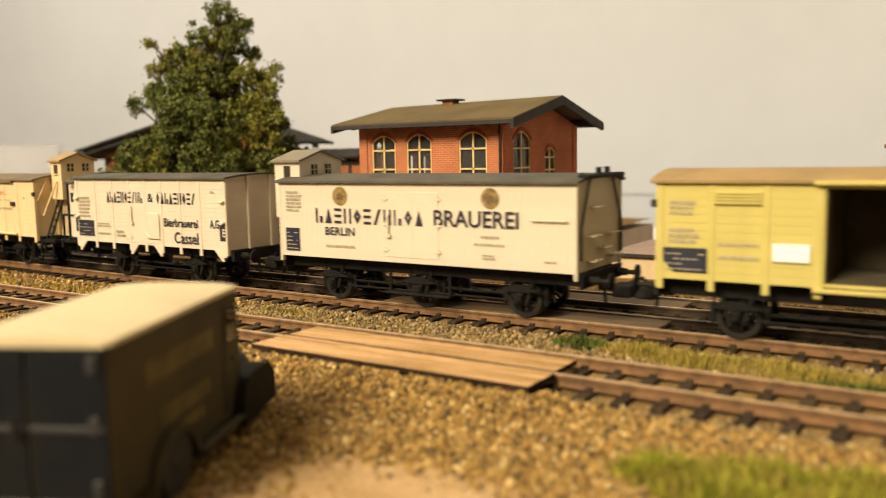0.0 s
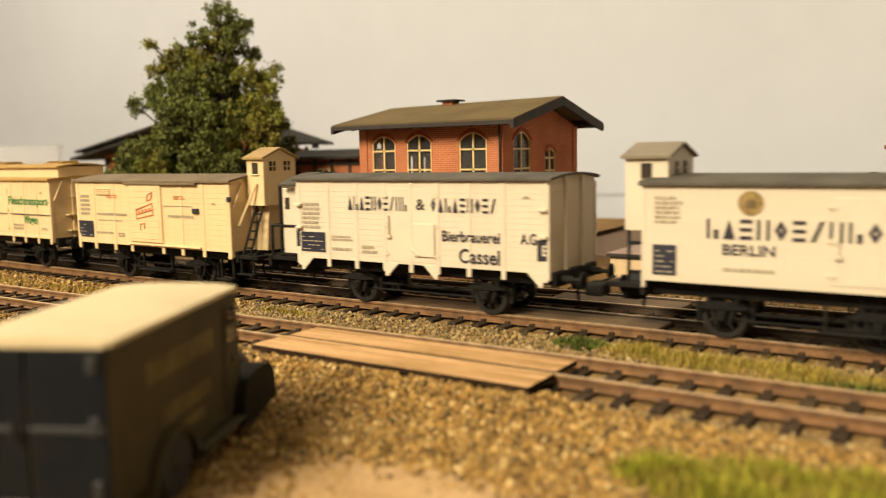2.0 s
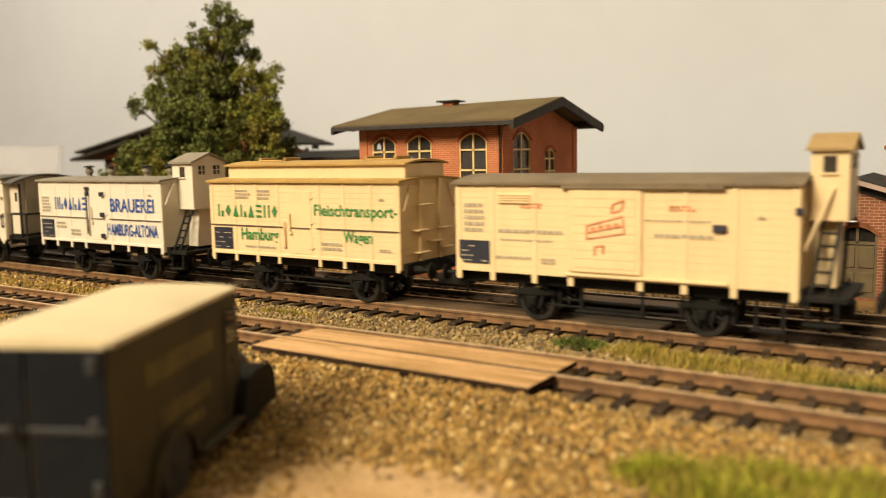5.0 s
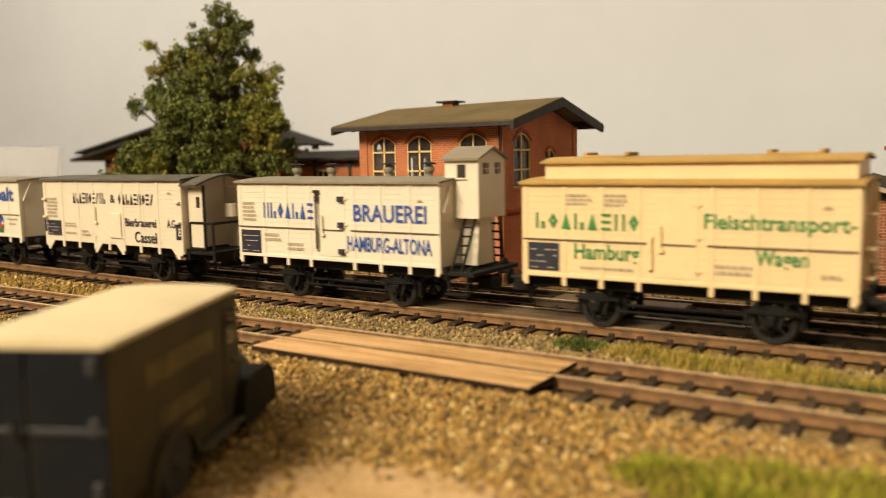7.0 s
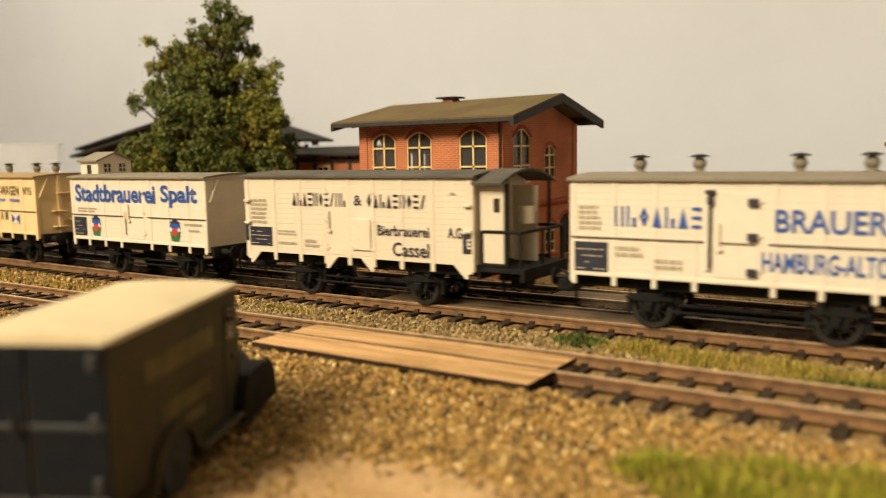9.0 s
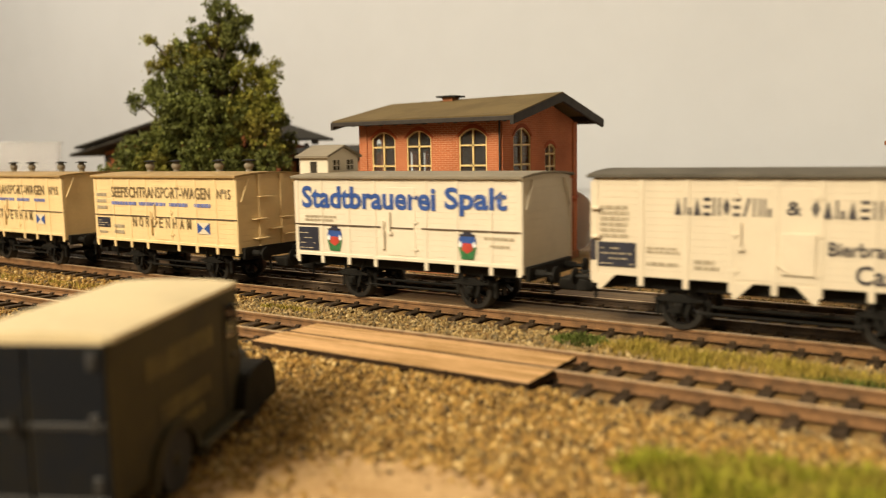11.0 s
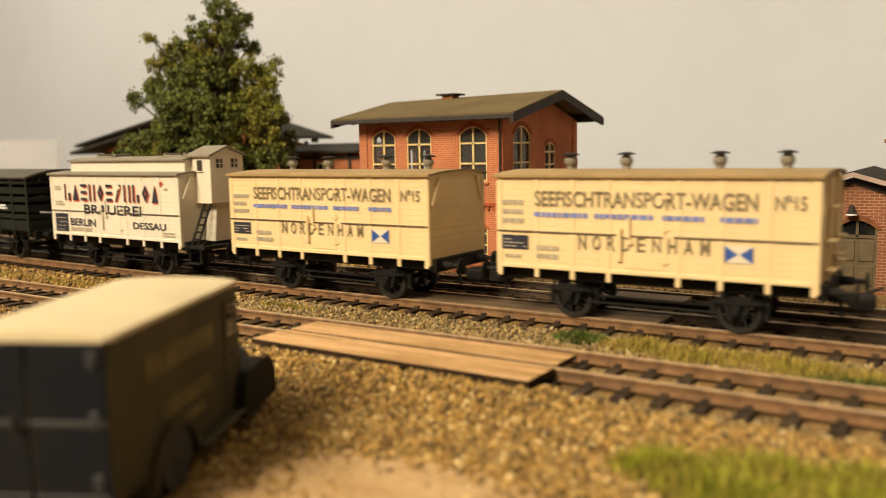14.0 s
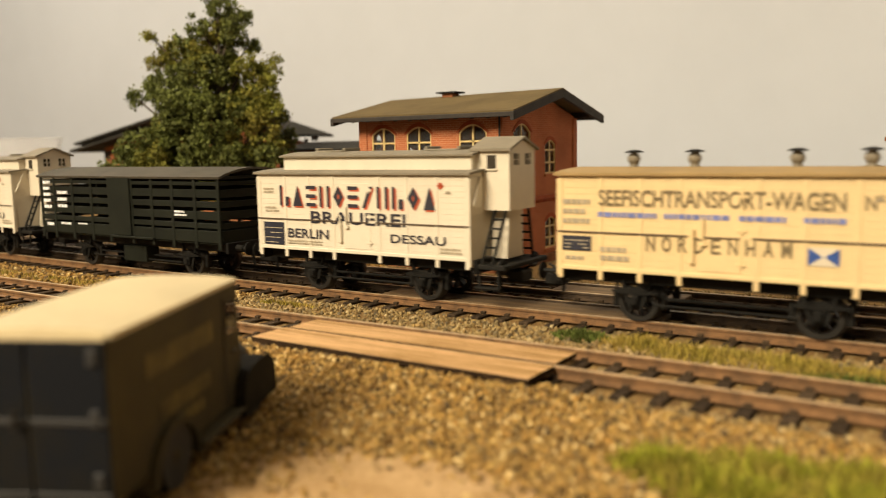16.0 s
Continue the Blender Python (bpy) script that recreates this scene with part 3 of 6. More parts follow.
BOX_MESH = Shape().box(-1.2, 1.2, -1.2, 1.2, -1.4, 1.5, 0.3).tube((0, -1.1, 0.2), (0, -1.7, 0.2), 1.0, n=10).mesh("axle_box", BLACK)
IRON = Shape().prism([(-4.6, 6.2), (-2.0, -2.4), (2.0, -2.4), (4.6, 6.2), (3.7, 6.2), (1.2, -1.7), (-1.2, -1.7), (-3.7, 6.2)], "y", -0.3, 0.3)
IRON_MESH = IRON.mesh("axle_guard", BLACK)
SPRING = Shape()
for k in range(4):
    n = 6.4 - 1.4 * k
    SPRING.prism([(-n, 0.55 * k + 0.014 * n * n)] + [(-n + 2 * n * j / 6, 0.55 * k + 0.014 * (-n + 2 * n * j / 6) ** 2) for j in range(1, 6)] + [(n, 0.55 * k + 0.014 * n * n),
                 (n, 0.55 * k + 0.014 * n * n + 0.45)] + [(n - 2 * n * j / 6, 0.55 * k + 0.45 + 0.014 * (n - 2 * n * j / 6) ** 2) for j in range(1, 6)] + [(-n, 0.55 * k + 0.45 + 0.014 * n * n)], "y", -0.6, 0.6)
SPRING_MESH = SPRING.mesh("leaf_spring", BLACK)


def chassis(w, length, axles, steps=(), tank=False):
    h = length / 2
    f = part("underframe", Shape().box(-h + 0.6, h - 0.6, -11.4, -9.9, 10.4, 14.5, 0.2).box(-h + 0.6, h - 0.6, 9.9, 11.4, 10.4, 14.5, 0.2)
             .box(-h + 0.5, h - 0.5, -9.8, 9.8, 13.2, 14.3).box(-0.8, 0.8, -9.8, 9.8, 11, 13.2).box(-h * 0.5 - 0.8, -h * 0.5 + 0.8, -9.8, 9.8, 11, 13.2)
             .box(h * 0.5 - 0.8, h * 0.5 + 0.8, -9.8, 9.8, 11, 13.2), BLACK, w, "black wagon underframe")
    for s in (-1, 1):
        part("headstock", Shape().box(min(s * h, s * (h + 1.3)), max(s * h, s * (h + 1.3)), -14.5, 14.5, 10.2, 14.3, 0.2), BLACK, w)
        for y in (-10, 10):
            b = part("buffer", BUFFER_MESH, None, w, at=(s * (h + 1.2), y, 12.2))
            if s < 0:
                b.rotation_euler = (0, 0, math.pi)
        part("coupler", Shape().box(min(s * h, s * (h + 8)), max(s * h, s * (h + 8)), -1.6, 1.6, 8.2, 9.8, 0.3)
             .box(min(s * (h + 5), s * (h + 10.5)), max(s * (h + 5), s * (h + 10.5)), -3.4, 3.4, 6.8, 10.4, 0.5)
             .tube((s * (h + 6), 3, 9.5), (s * (h + 12), 3.2, 12.0), 0.4), BLACK, w, "black plastic hook coupling")
        part("hose", Shape().tube((s * (h + 1), -4.5, 13), (s * (h + 3.4), -4.5, 9.5), 0.5, n=6).tube((s * (h + 3.4), -4.5, 9.5), (s * (h + 3.8), -4.5, 5.5), 0.5, n=6), BLACK, w)
    for x in axles:
        ws = part("wheelset", AXLE_MESH, None, w, at=(x, 0, 5.6))
        for y in (-8.25, 8.25):
            k = part("wheel", WHEEL_MESH, None, ws, at=(0, y, 0))
            if y > 0:
                k.rotation_euler = (0, 0, math.pi)
        WHEELS.append((ws, x))
        for y in (-11.9, 11.9):
            part("axle_guard", IRON_MESH, None, w, at=(x, y * 0.97, 6.2))
            b = part("axle_box", BOX_MESH, None, w, at=(x, y, 5.9))
            if y > 0:
                b.rotation_euler = (0, 0, math.pi)
            part("leaf_spring", SPRING_MESH, None, w, at=(x, y, 7.6))
        for s in (-1, 1):
            part("brake_shoe", Shape().box(x + s * 6.6 - 0.6, x + s * 6.6 + 0.6, -9.2, -7.2, 3.5, 8, 0.2).tube((x + s * 6.6, -8.2, 7.5), (x + s * 6.2, -8.2, 12), 0.4, n=6), BLACK, w)
    part("brake_rod", Shape().tube((axles[0] + 5, -8.5, 6.4), (axles[-1] - 5, -8.5, 6.4), 0.4, n=6).tube((axles[0] + 5, -11.0, 5.0), (axles[-1] - 5, -11.0, 5.0), 0.32, n=6), BLACK, w)
    for x0, x1, z in steps:
        part("step_board", Shape().box(x0, x1, -14.5, -11.8, z, z + 0.7, 0.15).box(x0 + 0.5, x0 + 1.2, -12.6, -11.8, z, 11).box(x1 - 1.2, x1 - 0.5, -12.6, -11.8, z, 11), BLACK, w)
    if tank:
        part("tool_box", Shape().box(-6, 8.5, -12.5, -6, 3.8, 10.2, 0.3), GREEN_BLACK, w, "dark green tool box under the frame")


def boards(w, length, z0, z1, mat, step=1.72, vertical=False, skip=None):
    """Side boarding, each board a piece; skip: a stretch left open on the camera's side for a doorway."""
    h = length / 2 - 0.2
    if vertical:
        n = round(2 * h / 2.3)
        d = 2 * h / n
        me = Shape().box(0.006, d - 0.006, -16.2, -15.7, z0, z1, 0.02).mesh("board", mat)
        back = Shape().box(0.015, d - 0.015, 15.7, 16.2, z0, z1, 0.05).mesh("board", mat)
        for k in range(n):
            part("board", me, None, w, at=(-h + k * d, 0, 0))
            part("board", back, None, w, at=(-h + k * d, 0, 0))
        return
    n = round((z1 - z0) / step)
    d = (z1 - z0) / n
    runs = [(-h, h)] if not skip else [(-h, skip[0]), (skip[1], h)]
    for a, b in runs:
        me = Shape().box(a, b, -16.2, -15.7, 0.012, d - 0.012, 0.045).mesh("board", mat)
        for k in range(n):
            part("board", me, None, w, at=(0, 0, z0 + k * d))
    back = Shape().box(-h, h, 15.7, 16.2, 0.05, d - 0.05, 0.13).mesh("board", mat)
    for k in range(n):
        part("board", back, None, w, at=(0, 0, z0 + k * d))


def posts(w, xs, mat, z0, z1, wide=1.5):
    for x in (x * K[0] for x in xs):
        part("post", Shape().box(x - wide / 2, x + wide / 2, -16.42, -15.9, z0, z1, 0.12), mat, w)
        part("post", Shape().box(x - wide / 2, x + wide / 2, 15.9, 16.42, z0, z1, 0.14), mat, w)


def shell(w, length, z0, eave, crown, mat, roof_mat, over=1.0, roof_label="", open_front=None):
    """Body core with curved ends, and the roof over it."""
    h = length / 2
    prof = [(-15.75, z0), (15.75, z0)] + arc(15.75, eave, crown - 0.6)
    if not open_front:
        part("body", Shape().prism(prof, "x", -h + 0.15, h - 0.15), mat, w)
    else:
        a, b = open_front
        part("body", Shape().prism(prof, "x", -h + 0.15, a).prism(prof, "x", b, h - 0.15)
             .prism([(15.0, z0), (15.75, z0), (15.75, eave), (15.0, eave)], "x", a, b).prism([(-15.75, z0), (15, z0), (15, z0 + 0.8), (-15.75, z0 + 0.8)], "x", a, b)
             .prism([(-15.75, eave - 1.5), (-15.2, eave - 1.5)] + [(-15.2, eave), (-15.75, eave)], "x", a, b), [mat], w)
    top, under = arc(17.1, eave + 0.55, crown), arc(16.8, eave - 0.05, crown - 0.7)
    r = part("roof", Shape().prism(top + under[::-1], "x", -h - over, h + over), roof_mat, w, roof_label)
    for s in (-1, 1):
        part("rain_strip", Shape().box(-h - over + 0.1, h + over - 0.1, s * 17.1 - 0.2, s * 17.1 + 0.2, eave - 0.3, eave + 0.55, 0.1), roof_mat, r)
    return r


def end_detail(w, length, z0, eave, mat, stakes=(-5.5, 5.5), brace=True, boards_end=True):
    h = length / 2
    for s in (-1, 1):
        a, b = sorted((s * (h - 0.1), s * (h + 0.12)))
        if boards_end:
            n = 11
            d = (eave - z0) / n
            e = Shape()
            for k in range(n):
                e.box(a, b, -15.6, 15.6, z0 + k * d + 0.01, z0 + (k + 1) * d - 0.01, 0.03)
            part("end_boarding", e, mat, w)["kind"] = "stuff"
        for y in stakes:
            a2, b2 = sorted((s * h, s * (h + 0.9)))
            part("end_post", Shape().box(a2, b2, y - 0.8, y + 0.8, z0 - 2.2, eave + 2.2, 0.12), mat, w)
        for y in (-15.6, 15.6):
            a2, b2 = sorted((s * (h - 0.6), s * (h + 0.35)))
            part("corner_post", Shape().box(a2, b2, y - 0.75, y + 0.75, z0 - 2.0, eave - 0.2, 0.12), mat, w)
        if brace:
            for y in (-1, 1):
                part("brace", Shape().tube((s * (h + 0.5), y * 14.6, eave - 8), (s * (h + 0.6), y * 10.6, eave + 0.2), 0.35, n=6), mat, w)


def end_steps(w, length, mat, s=1):
    h = length / 2
    for y, z in ((-6, 17), (1.5, 20), (-6.5, 24), (7, 24), (-4, 32), (8, 17.5)):
        a, b = sorted((s * (h + 0.1), s * (h + 2.6)))
        part("step", Shape().box(a, b, y - 3.0, y + 3.0, z, z + 0.45, 0.1), mat, w)


def vents(w, xs, crown):
    for x in xs:
        v = part("roof_vent", Shape().lathe([(1.9, crown - 1.2), (1.7, crown - 0.2), (1.2, crown + 0.3), (1.15, crown + 0.8), (1.75, crown + 1.8), (1.8, crown + 2.6), (1.2, crown + 3.6), (1.0, crown + 4.0)],
                                           14, (x, 0, 0)), ROOF_PALE, w, "round pale grey roof ventilator")
        part("vent_cap", Shape().lathe([(2.5, crown + 3.95), (2.5, crown + 4.25), (0.9, crown + 4.7)], 16, (x, 0, 0)), BLACK, v)


def clerestory(w, x0, x1, mat, roof_mat):
    r = part("raised_roof", Shape().box(x0, x1, -11, 11, 40.4, 45.3, 0.2), mat, w, "raised ice-loading roof box")
    part("raised_roof_cover", Shape().prism(arc(12.2, 45.3, 46.6) + arc(12.2, 44.8, 45.9)[::-1], "x", x0 - 1, x1 + 1), roof_mat, r)
    for x in (x0 + 15, x1 - 15):
        part("hatch", Shape().box(x - 6, x + 6, -5, 5, 46.2, 46.9, 0.25).box(x - 6.6, x - 5.4, -4, 4, 46.4, 47.7, 0.2).box(x + 5.4, x + 6.6, -4, 4, 46.4, 47.7, 0.2), roof_mat, r)


def cabin(w, x0, x1, z0, z1, mat, roof_mat, label, half=8.0, ladders=0, windows=True):
    """The brakeman's cabin on a wagon's end, with its ladders."""
    xm = (x0 + x1) / 2
    c = part("brake_cabin", Shape().prism([(-half, z0), (half, z0), (half, z1), (0, z1 + 3.0), (-half, z1)], "x", x0, x1), mat, w, label)
    part("cabin_roof", Shape().prism([(-half - 1.2, z1 - 0.4), (0, z1 + 3.1), (half + 1.2, z1 - 0.4), (half + 1.2, z1 + 0.3), (0, z1 + 3.9), (-half - 1.2, z1 + 0.3)], "x", x0 - 1, x1 + 1), roof_mat, c)
    if windows:
        for a in (-3.6, 3.6):
            part("cabin_window", Shape().box(x1 - 0.1, x1 + 0.12, a - 1.5, a + 1.5, z1 - 4.6, z1 - 1.2), DARK_HOLE, c)
            part("glazing_bar", Shape().box(x1 + 0.1, x1 + 0.3, a - 0.2, a + 0.2, z1 - 4.6, z1 - 1.2).box(x1 + 0.1, x1 + 0.3, a - 1.5, a + 1.5, z1 - 3.1, z1 - 2.8), mat, c)
        part("side_window", Shape().box(xm - 1.5, xm + 1.5, -half - 0.12, -half + 0.1, z1 - 5.6, z1 - 1.6), DARK_HOLE, c)
        part("window_sill", Shape().box(xm - 2.0, xm + 2.0, -half - 0.6, -half, z1 - 6.1, z1 - 5.6, 0.1), mat, c)
    for y in (-1, 1):
        if not ladders:
            break
        l = Shape()
        xa, xb = x1 - 5.9, x1 - 2.3
        for xx in (xa, xb):
            l.tube((xx + 0.6, y * (half - 1.0), z0), (xx - 1.4 + 0.4, y * 13.0, 12.5), 0.45, n=6)
        for k in range(1, 6):
            u = k / 6
            yy, zz = y * ((half - 1.0) * (1 - u) + 13.0 * u), z0 * (1 - u) + 12.5 * u
            l.tube((xa + 0.6 - 1.6 * u, yy, zz), (xb + 0.6 - 1.6 * u, yy, zz), 0.35, n=6)
        part("ladder", l, BLACK, c, "black cabin ladder")
    if ladders:
        part("cabin_support", Shape().prism([(-5, 14), (5, 14), (3.5, z0), (-3.5, z0)], "x", x1 - 8.0, x1 - 2.5), mat, c)
        part("platform", Shape().box(x1 - 8.9, x1 + 1.5, -14, 14, 11.6, 13.0, 0.2), BLACK, c, "black brake platform")
        part("platform_step", Shape().box(x1 - 8.2, x1 - 0.2, -15, -12.5, 6, 6.6, 0.1).box(x1 - 7.7, x1 - 7.1, -13.6, -13, 6, 12).box(x1 - 1.3, x1 - 0.7, -13.6, -13, 6, 12), BLACK, c)


def wagon(name, u0, u1, label, base=0.0):
    K[0] = (u1 - u0) / base if base else 1.0
    w = thing(name, label, "railway wagon", group="wagons of the goods train")
    KEYED.append((w, (u0 + u1) / 2))
    return w, u1 - u0


def door(w, x0, x1, z0, z1, mat, leaves=1, proud=0.15, bar=True):
    d = part("door", Shape().box(x0, x1, -16.2 - proud, -15.9, z0, z1, 0.12), mat, w)
    if leaves == 2:
        xm = (x0 + x1) / 2
        part("cover_strip", Shape().box(xm - 0.5, xm + 0.5, -16.44, -16.1, z0, z1, 0.12), mat, d)
    for z in (z0 + 2.2, z1 - 2.2, (z0 + z1) / 2):
        for x in ((x0 + 0.2, x1 - 0.2) if leaves == 2 else (x1 - 0.2,)):
            part("hinge", Shape().box(x - 1.1, x + 1.1, -16.6, -16.2, z - 0.4, z + 0.4, 0.1).tube((x, -16.4, z - 0.9), (x, -16.4, z + 0.9), 0.3, n=6), mat, d)
    if bar:
        part("lock_bar", Shape().tube((x0 + 1.5, -16.95, (z0 + z1) / 2 - 3), (x0 + 1.5, -16.95, (z0 + z1) / 2 + 3), 0.3, n=6)
             .box(x0 + 0.9, x0 + 2.4, -17.2, -16.5, (z0 + z1) / 2 - 4, (z0 + z1) / 2 - 3, 0.1), mat, d)
    return d


def waist(w, length, z, mat_dark):
    """The shadow-gap rail between upper and lower boarding."""
    h = length / 2
    part("waist_rail", Shape().box(-h, -7.0, -16.62, -15.9, z - 0.22, z + 0.22, 0.05).box(8.5, h, -16.62, -15.9, z - 0.22, z + 0.22, 0.05), mat_dark, w, "dark waist rail")


WAIST = material("brown_waist_paint", (0.09, 0.06, 0.035), 0.6, var=0.2, scale=300)


def emblem(w, x0, x1, z0, z1):
    d = disc(w, "emblem", GOLD, (x0 + x1) / 2, (z0 + z1) / 2, (x1 - x0) / 2, label="round dull gold emblem")
    s = Shape()
    for k in range(7):
        a = k * 0.9
        s.tube(((x0 + x1) / 2 + 1.4 * math.cos(a), FRONT - 0.03, (z0 + z1) / 2 + 1.4 * math.sin(a)), ((x0 + x1) / 2 + 0.7 * math.cos(a + 1), FRONT - 0.03, (z0 + z1) / 2 + 0.8 * math.sin(a + 2)), 0.22, n=5)
    part("emblem_relief", s, INK_BROWN, d)


def shield(w, x0, x1, z0, z1):
    x0, x1 = x0 * K[0], x1 * K[0]
    xm, h = (x0 + x1) / 2, z1 - z0
    d = disc(w, "emblem", INK_BLUE, xm, z0 + 0.66 * h, (x1 - x0) * 0.46, 0.33 * h, label="painted town shield in blue, red and green")
    part("emblem_base", Shape().prism([(x0 + 1.2, z0), (x1 - 1.2, z0), (x1 - 0.2, z0 + 0.45 * h), (x0 + 0.2, z0 + 0.45 * h)], "y", FRONT - 0.06, FRONT + 0.05), SHIELD_GREEN, d)
    part("emblem_crown", Shape().box(xm - 1.3, xm + 1.3, FRONT - 0.08, FRONT + 0.02, z0 + 0.93 * h, z0 + 1.08 * h).box(xm - 2.6, xm + 2.6, FRONT - 0.08, FRONT + 0.02, z0 + 0.84 * h, z0 + 0.92 * h), INK, d)
    for side in (-1, 1):
        part("emblem_leaf", Shape().prism([(xm + side * 2.1, z0 + 0.42 * h), (xm + side * 2.9, z0 + 0.5 * h), (xm + side * 2.4, z0 + 0.68 * h), (xm + side * 1.8, z0 + 0.56 * h)], "y", FRONT - 0.1, FRONT), WHITE, d)
    part("emblem_centre", Shape().prism([(xm, z0 + 0.2 * h), (xm + 2.0, z0 + 0.36 * h), (xm + 1.6, z0 + 0.58 * h), (xm - 1.4, z0 + 0.6 * h), (xm - 1.9, z0 + 0.36 * h)], "y", FRONT - 0.13, FRONT), SHIELD_RED, d)


def plate_sign(w, x, z):
    part("weight_sign", Shape().box(x - 1.2, x + 1.2, FRONT, FRONT + 0.06, z, z + 0.25).prism([(x - 0.8, z + 0.45), (x + 0.8, z + 0.45), (x + 0.4, z + 0.8), (x - 0.4, z + 0.8)], "y", FRONT, FRONT + 0.06), INK_SMALL, w)


def yellow_van():
    w, L = wagon("yellow_goods_van", -70, 34, "lemon yellow boarded goods van with an open sliding door")
    chassis(w, L, (-33, 33))
    shell(w, L, 15.4, 39.6, 42.7, LEMON, ROOF_TAN, 1.6, "tan curved roof", open_front=(-12.6, 13))
    boards(w, L, 15.2, 39.6, LEMON, 2.0, skip=(-12.7, 13.2))
    part("floor_panel", Shape().box(-13, 13, -15.6, 15, 15.6, 16.3), INSIDE, w, "wooden van floor, coloured dark for the shade inside")
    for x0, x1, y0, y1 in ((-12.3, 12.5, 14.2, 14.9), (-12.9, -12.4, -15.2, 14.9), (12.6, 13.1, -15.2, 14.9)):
        part("inner_wall", Shape().box(x0, x1, y0, y1, 16.3, 38.1), INSIDE, w, "inside of the van, its shade put into the colour")
    posts(w, (-51.2, -38.4, -25.5, -14.0, 14.0, 26, 38.5, 51.2), LEMON, 12.6, 39.6, 1.7)
    end_detail(w, L, 15.2, 39.6, LEMON, boards_end=True, brace=False)
    part("sliding_door", Shape().box(14.5, 40, -17.4, -16.8, 15.6, 39, 0.15), LEMON, w)
    part("door_rail", Shape().box(-15, 41, -17.9, -16.3, 39.0, 40.0, 0.15), LEMON, w)
    part("door_sill", Shape().box(-15, 41, -17.6, -16.2, 14.2, 15.2, 0.15), LEMON, w)
    lv = part("louvre", Shape().box(-38.0, -26.2, -16.5, -16.1, 34.0, 37.6, 0.1), LEMON, w)
    for k in range(4):
        part("slat", Shape().box(-37.6, -26.6, -16.95, -16.3, 34.3 + 0.8 * k, 34.8 + 0.8 * k, 0.12), LEMON, lv)
    panel(w, -50.2, -39.3, 17.1, 23.2, cut=2.6)
    small(w, 1, -36.6, -27.2, 24.0, 25.2)
    small(w, 1, -36.5, -27.1, 20.7, 22.0)
    lb = part("paper_label", Shape().box(-23.9, -15.7, -16.9, -16.1, 20.9, 25.1, 0.08), WHITE, w, "white destination label")
    small(lb, 3, -23.2, -16.6, 21.4, 24.8).location = (0, -0.0003, 0)
    small(w, 3, -48.7, -41.2, 31.4, 35.3)
    small(w, 3, -48.9, -41.1, 24.3, 28.5)
    part("tail_lamp", Shape().box(-53.6, -52.0, -16.6, -15.0, 33.2, 35.2, 0.2), INK, w)


def long_van():
    w, L = wagon("refrigerator_wagon", -200.4, -92.1, "long cream white brewery van with vertical boarding and grey roof")
    chassis(w, L, (-35, 0, 35), steps=((-12, 12, 4.2),))
    shell(w, L, 14.6, 39.1, 41.5, CREAM, ROOF_GREY, 1.2, "dark grey flat curved roof")
    boards(w, L, 14.5, 39.0, CREAM, vertical=True)
    end_detail(w, L, 14.6, 39.0, CREAM, stakes=(), brace=False, boards_end=False)
    end_steps(w, L, CREAM)
    door(w, -9.8, 10.0, 16.1, 36.3, CREAM, 2, 0.15)
    for y in (-1, 1):
        part("grab_rail", Shape().tube((L / 2 + 0.6, y * 8, 40.6), (L / 2 + 0.8, y * 14.5, 27), 0.4, n=6).tube((L / 2 + 0.8, y * 14.5, 27), (L / 2 + 0.8, y * 14.5, 18), 0.4, n=6)
             .tube((L / 2 - 3, y * 6, 41.2), (L / 2 + 0.6, y * 8, 40.6), 0.5, n=6), BLACK, w, "black bent grab rail")
    part("roof_gear", Shape().box(L / 2 - 1.0, L / 2 + 2.6, -13, 13, 40.2, 41.4, 0.3).tube((L / 2 + 1, -3, 41), (L / 2 + 1, -3, 43.2), 0.9, n=8).tube((L / 2 + 1, 3, 41), (L / 2 + 1, 3, 43.2), 0.9, n=8), BLACK, w)
    shapes(w, 11, INK, -38.3, 5.3, 26.0, 30.8)
    words(w, "BRAUEREI", INK, 8.4, 36.9, 26.2, 31.1)
    words(w, "BERLIN", INK, -34.1, -21.9, 22.1, 24.7)
    emblem(w, -30.6, -24.7, 31.9, 37.6)
    emblem(w, 24.8, 30.7, 31.8, 37.7)
    panel(w, -51.5, -45.5, 16.3, 23.9, 5)
    for n, a, b, c, d in ((1, -34.0, -22.1, 18.0, 19.3), (1, 24.6, 30.5, 23.1, 24.3), (1, 22.3, 32.2, 20.9, 22.1), (2, 25.0, 29.4, 17.0, 18.8), (6, -51.1, -43.9, 29.3, 36.5), (1, 44.8, 48.5, 17.1, 17.9)):
        small(w, n, a, b, c, d)
    part("handrail", Shape().tube((41, -17, 28.9), (52, -17, 28.9), 0.25, n=6), CREAM, w)
    cabin(w, -60.9, -49.5, 26.8, 46.0, CREAM, ROOF_PALE, "cream brakeman's cabin rising over the roof", half=11.0)
    for x in (-60.0, -55.4):
        part("cabin_stay", Shape().tube((x, -10.4, 12.5), (x, -10.4, 27.0), 0.5, n=6), BLACK, w)
    for z in (15.6, 19.4, 23.4):
        part("rung", Shape().box(-60.0, -55.4, -11.0, -9.8, z - 0.45, z + 0.45, 0.1), BLACK, w)
    part("platform", Shape().box(-65, -53.8, -13, 13, 11.6, 13.0, 0.2), BLACK, w, "black brake platform")


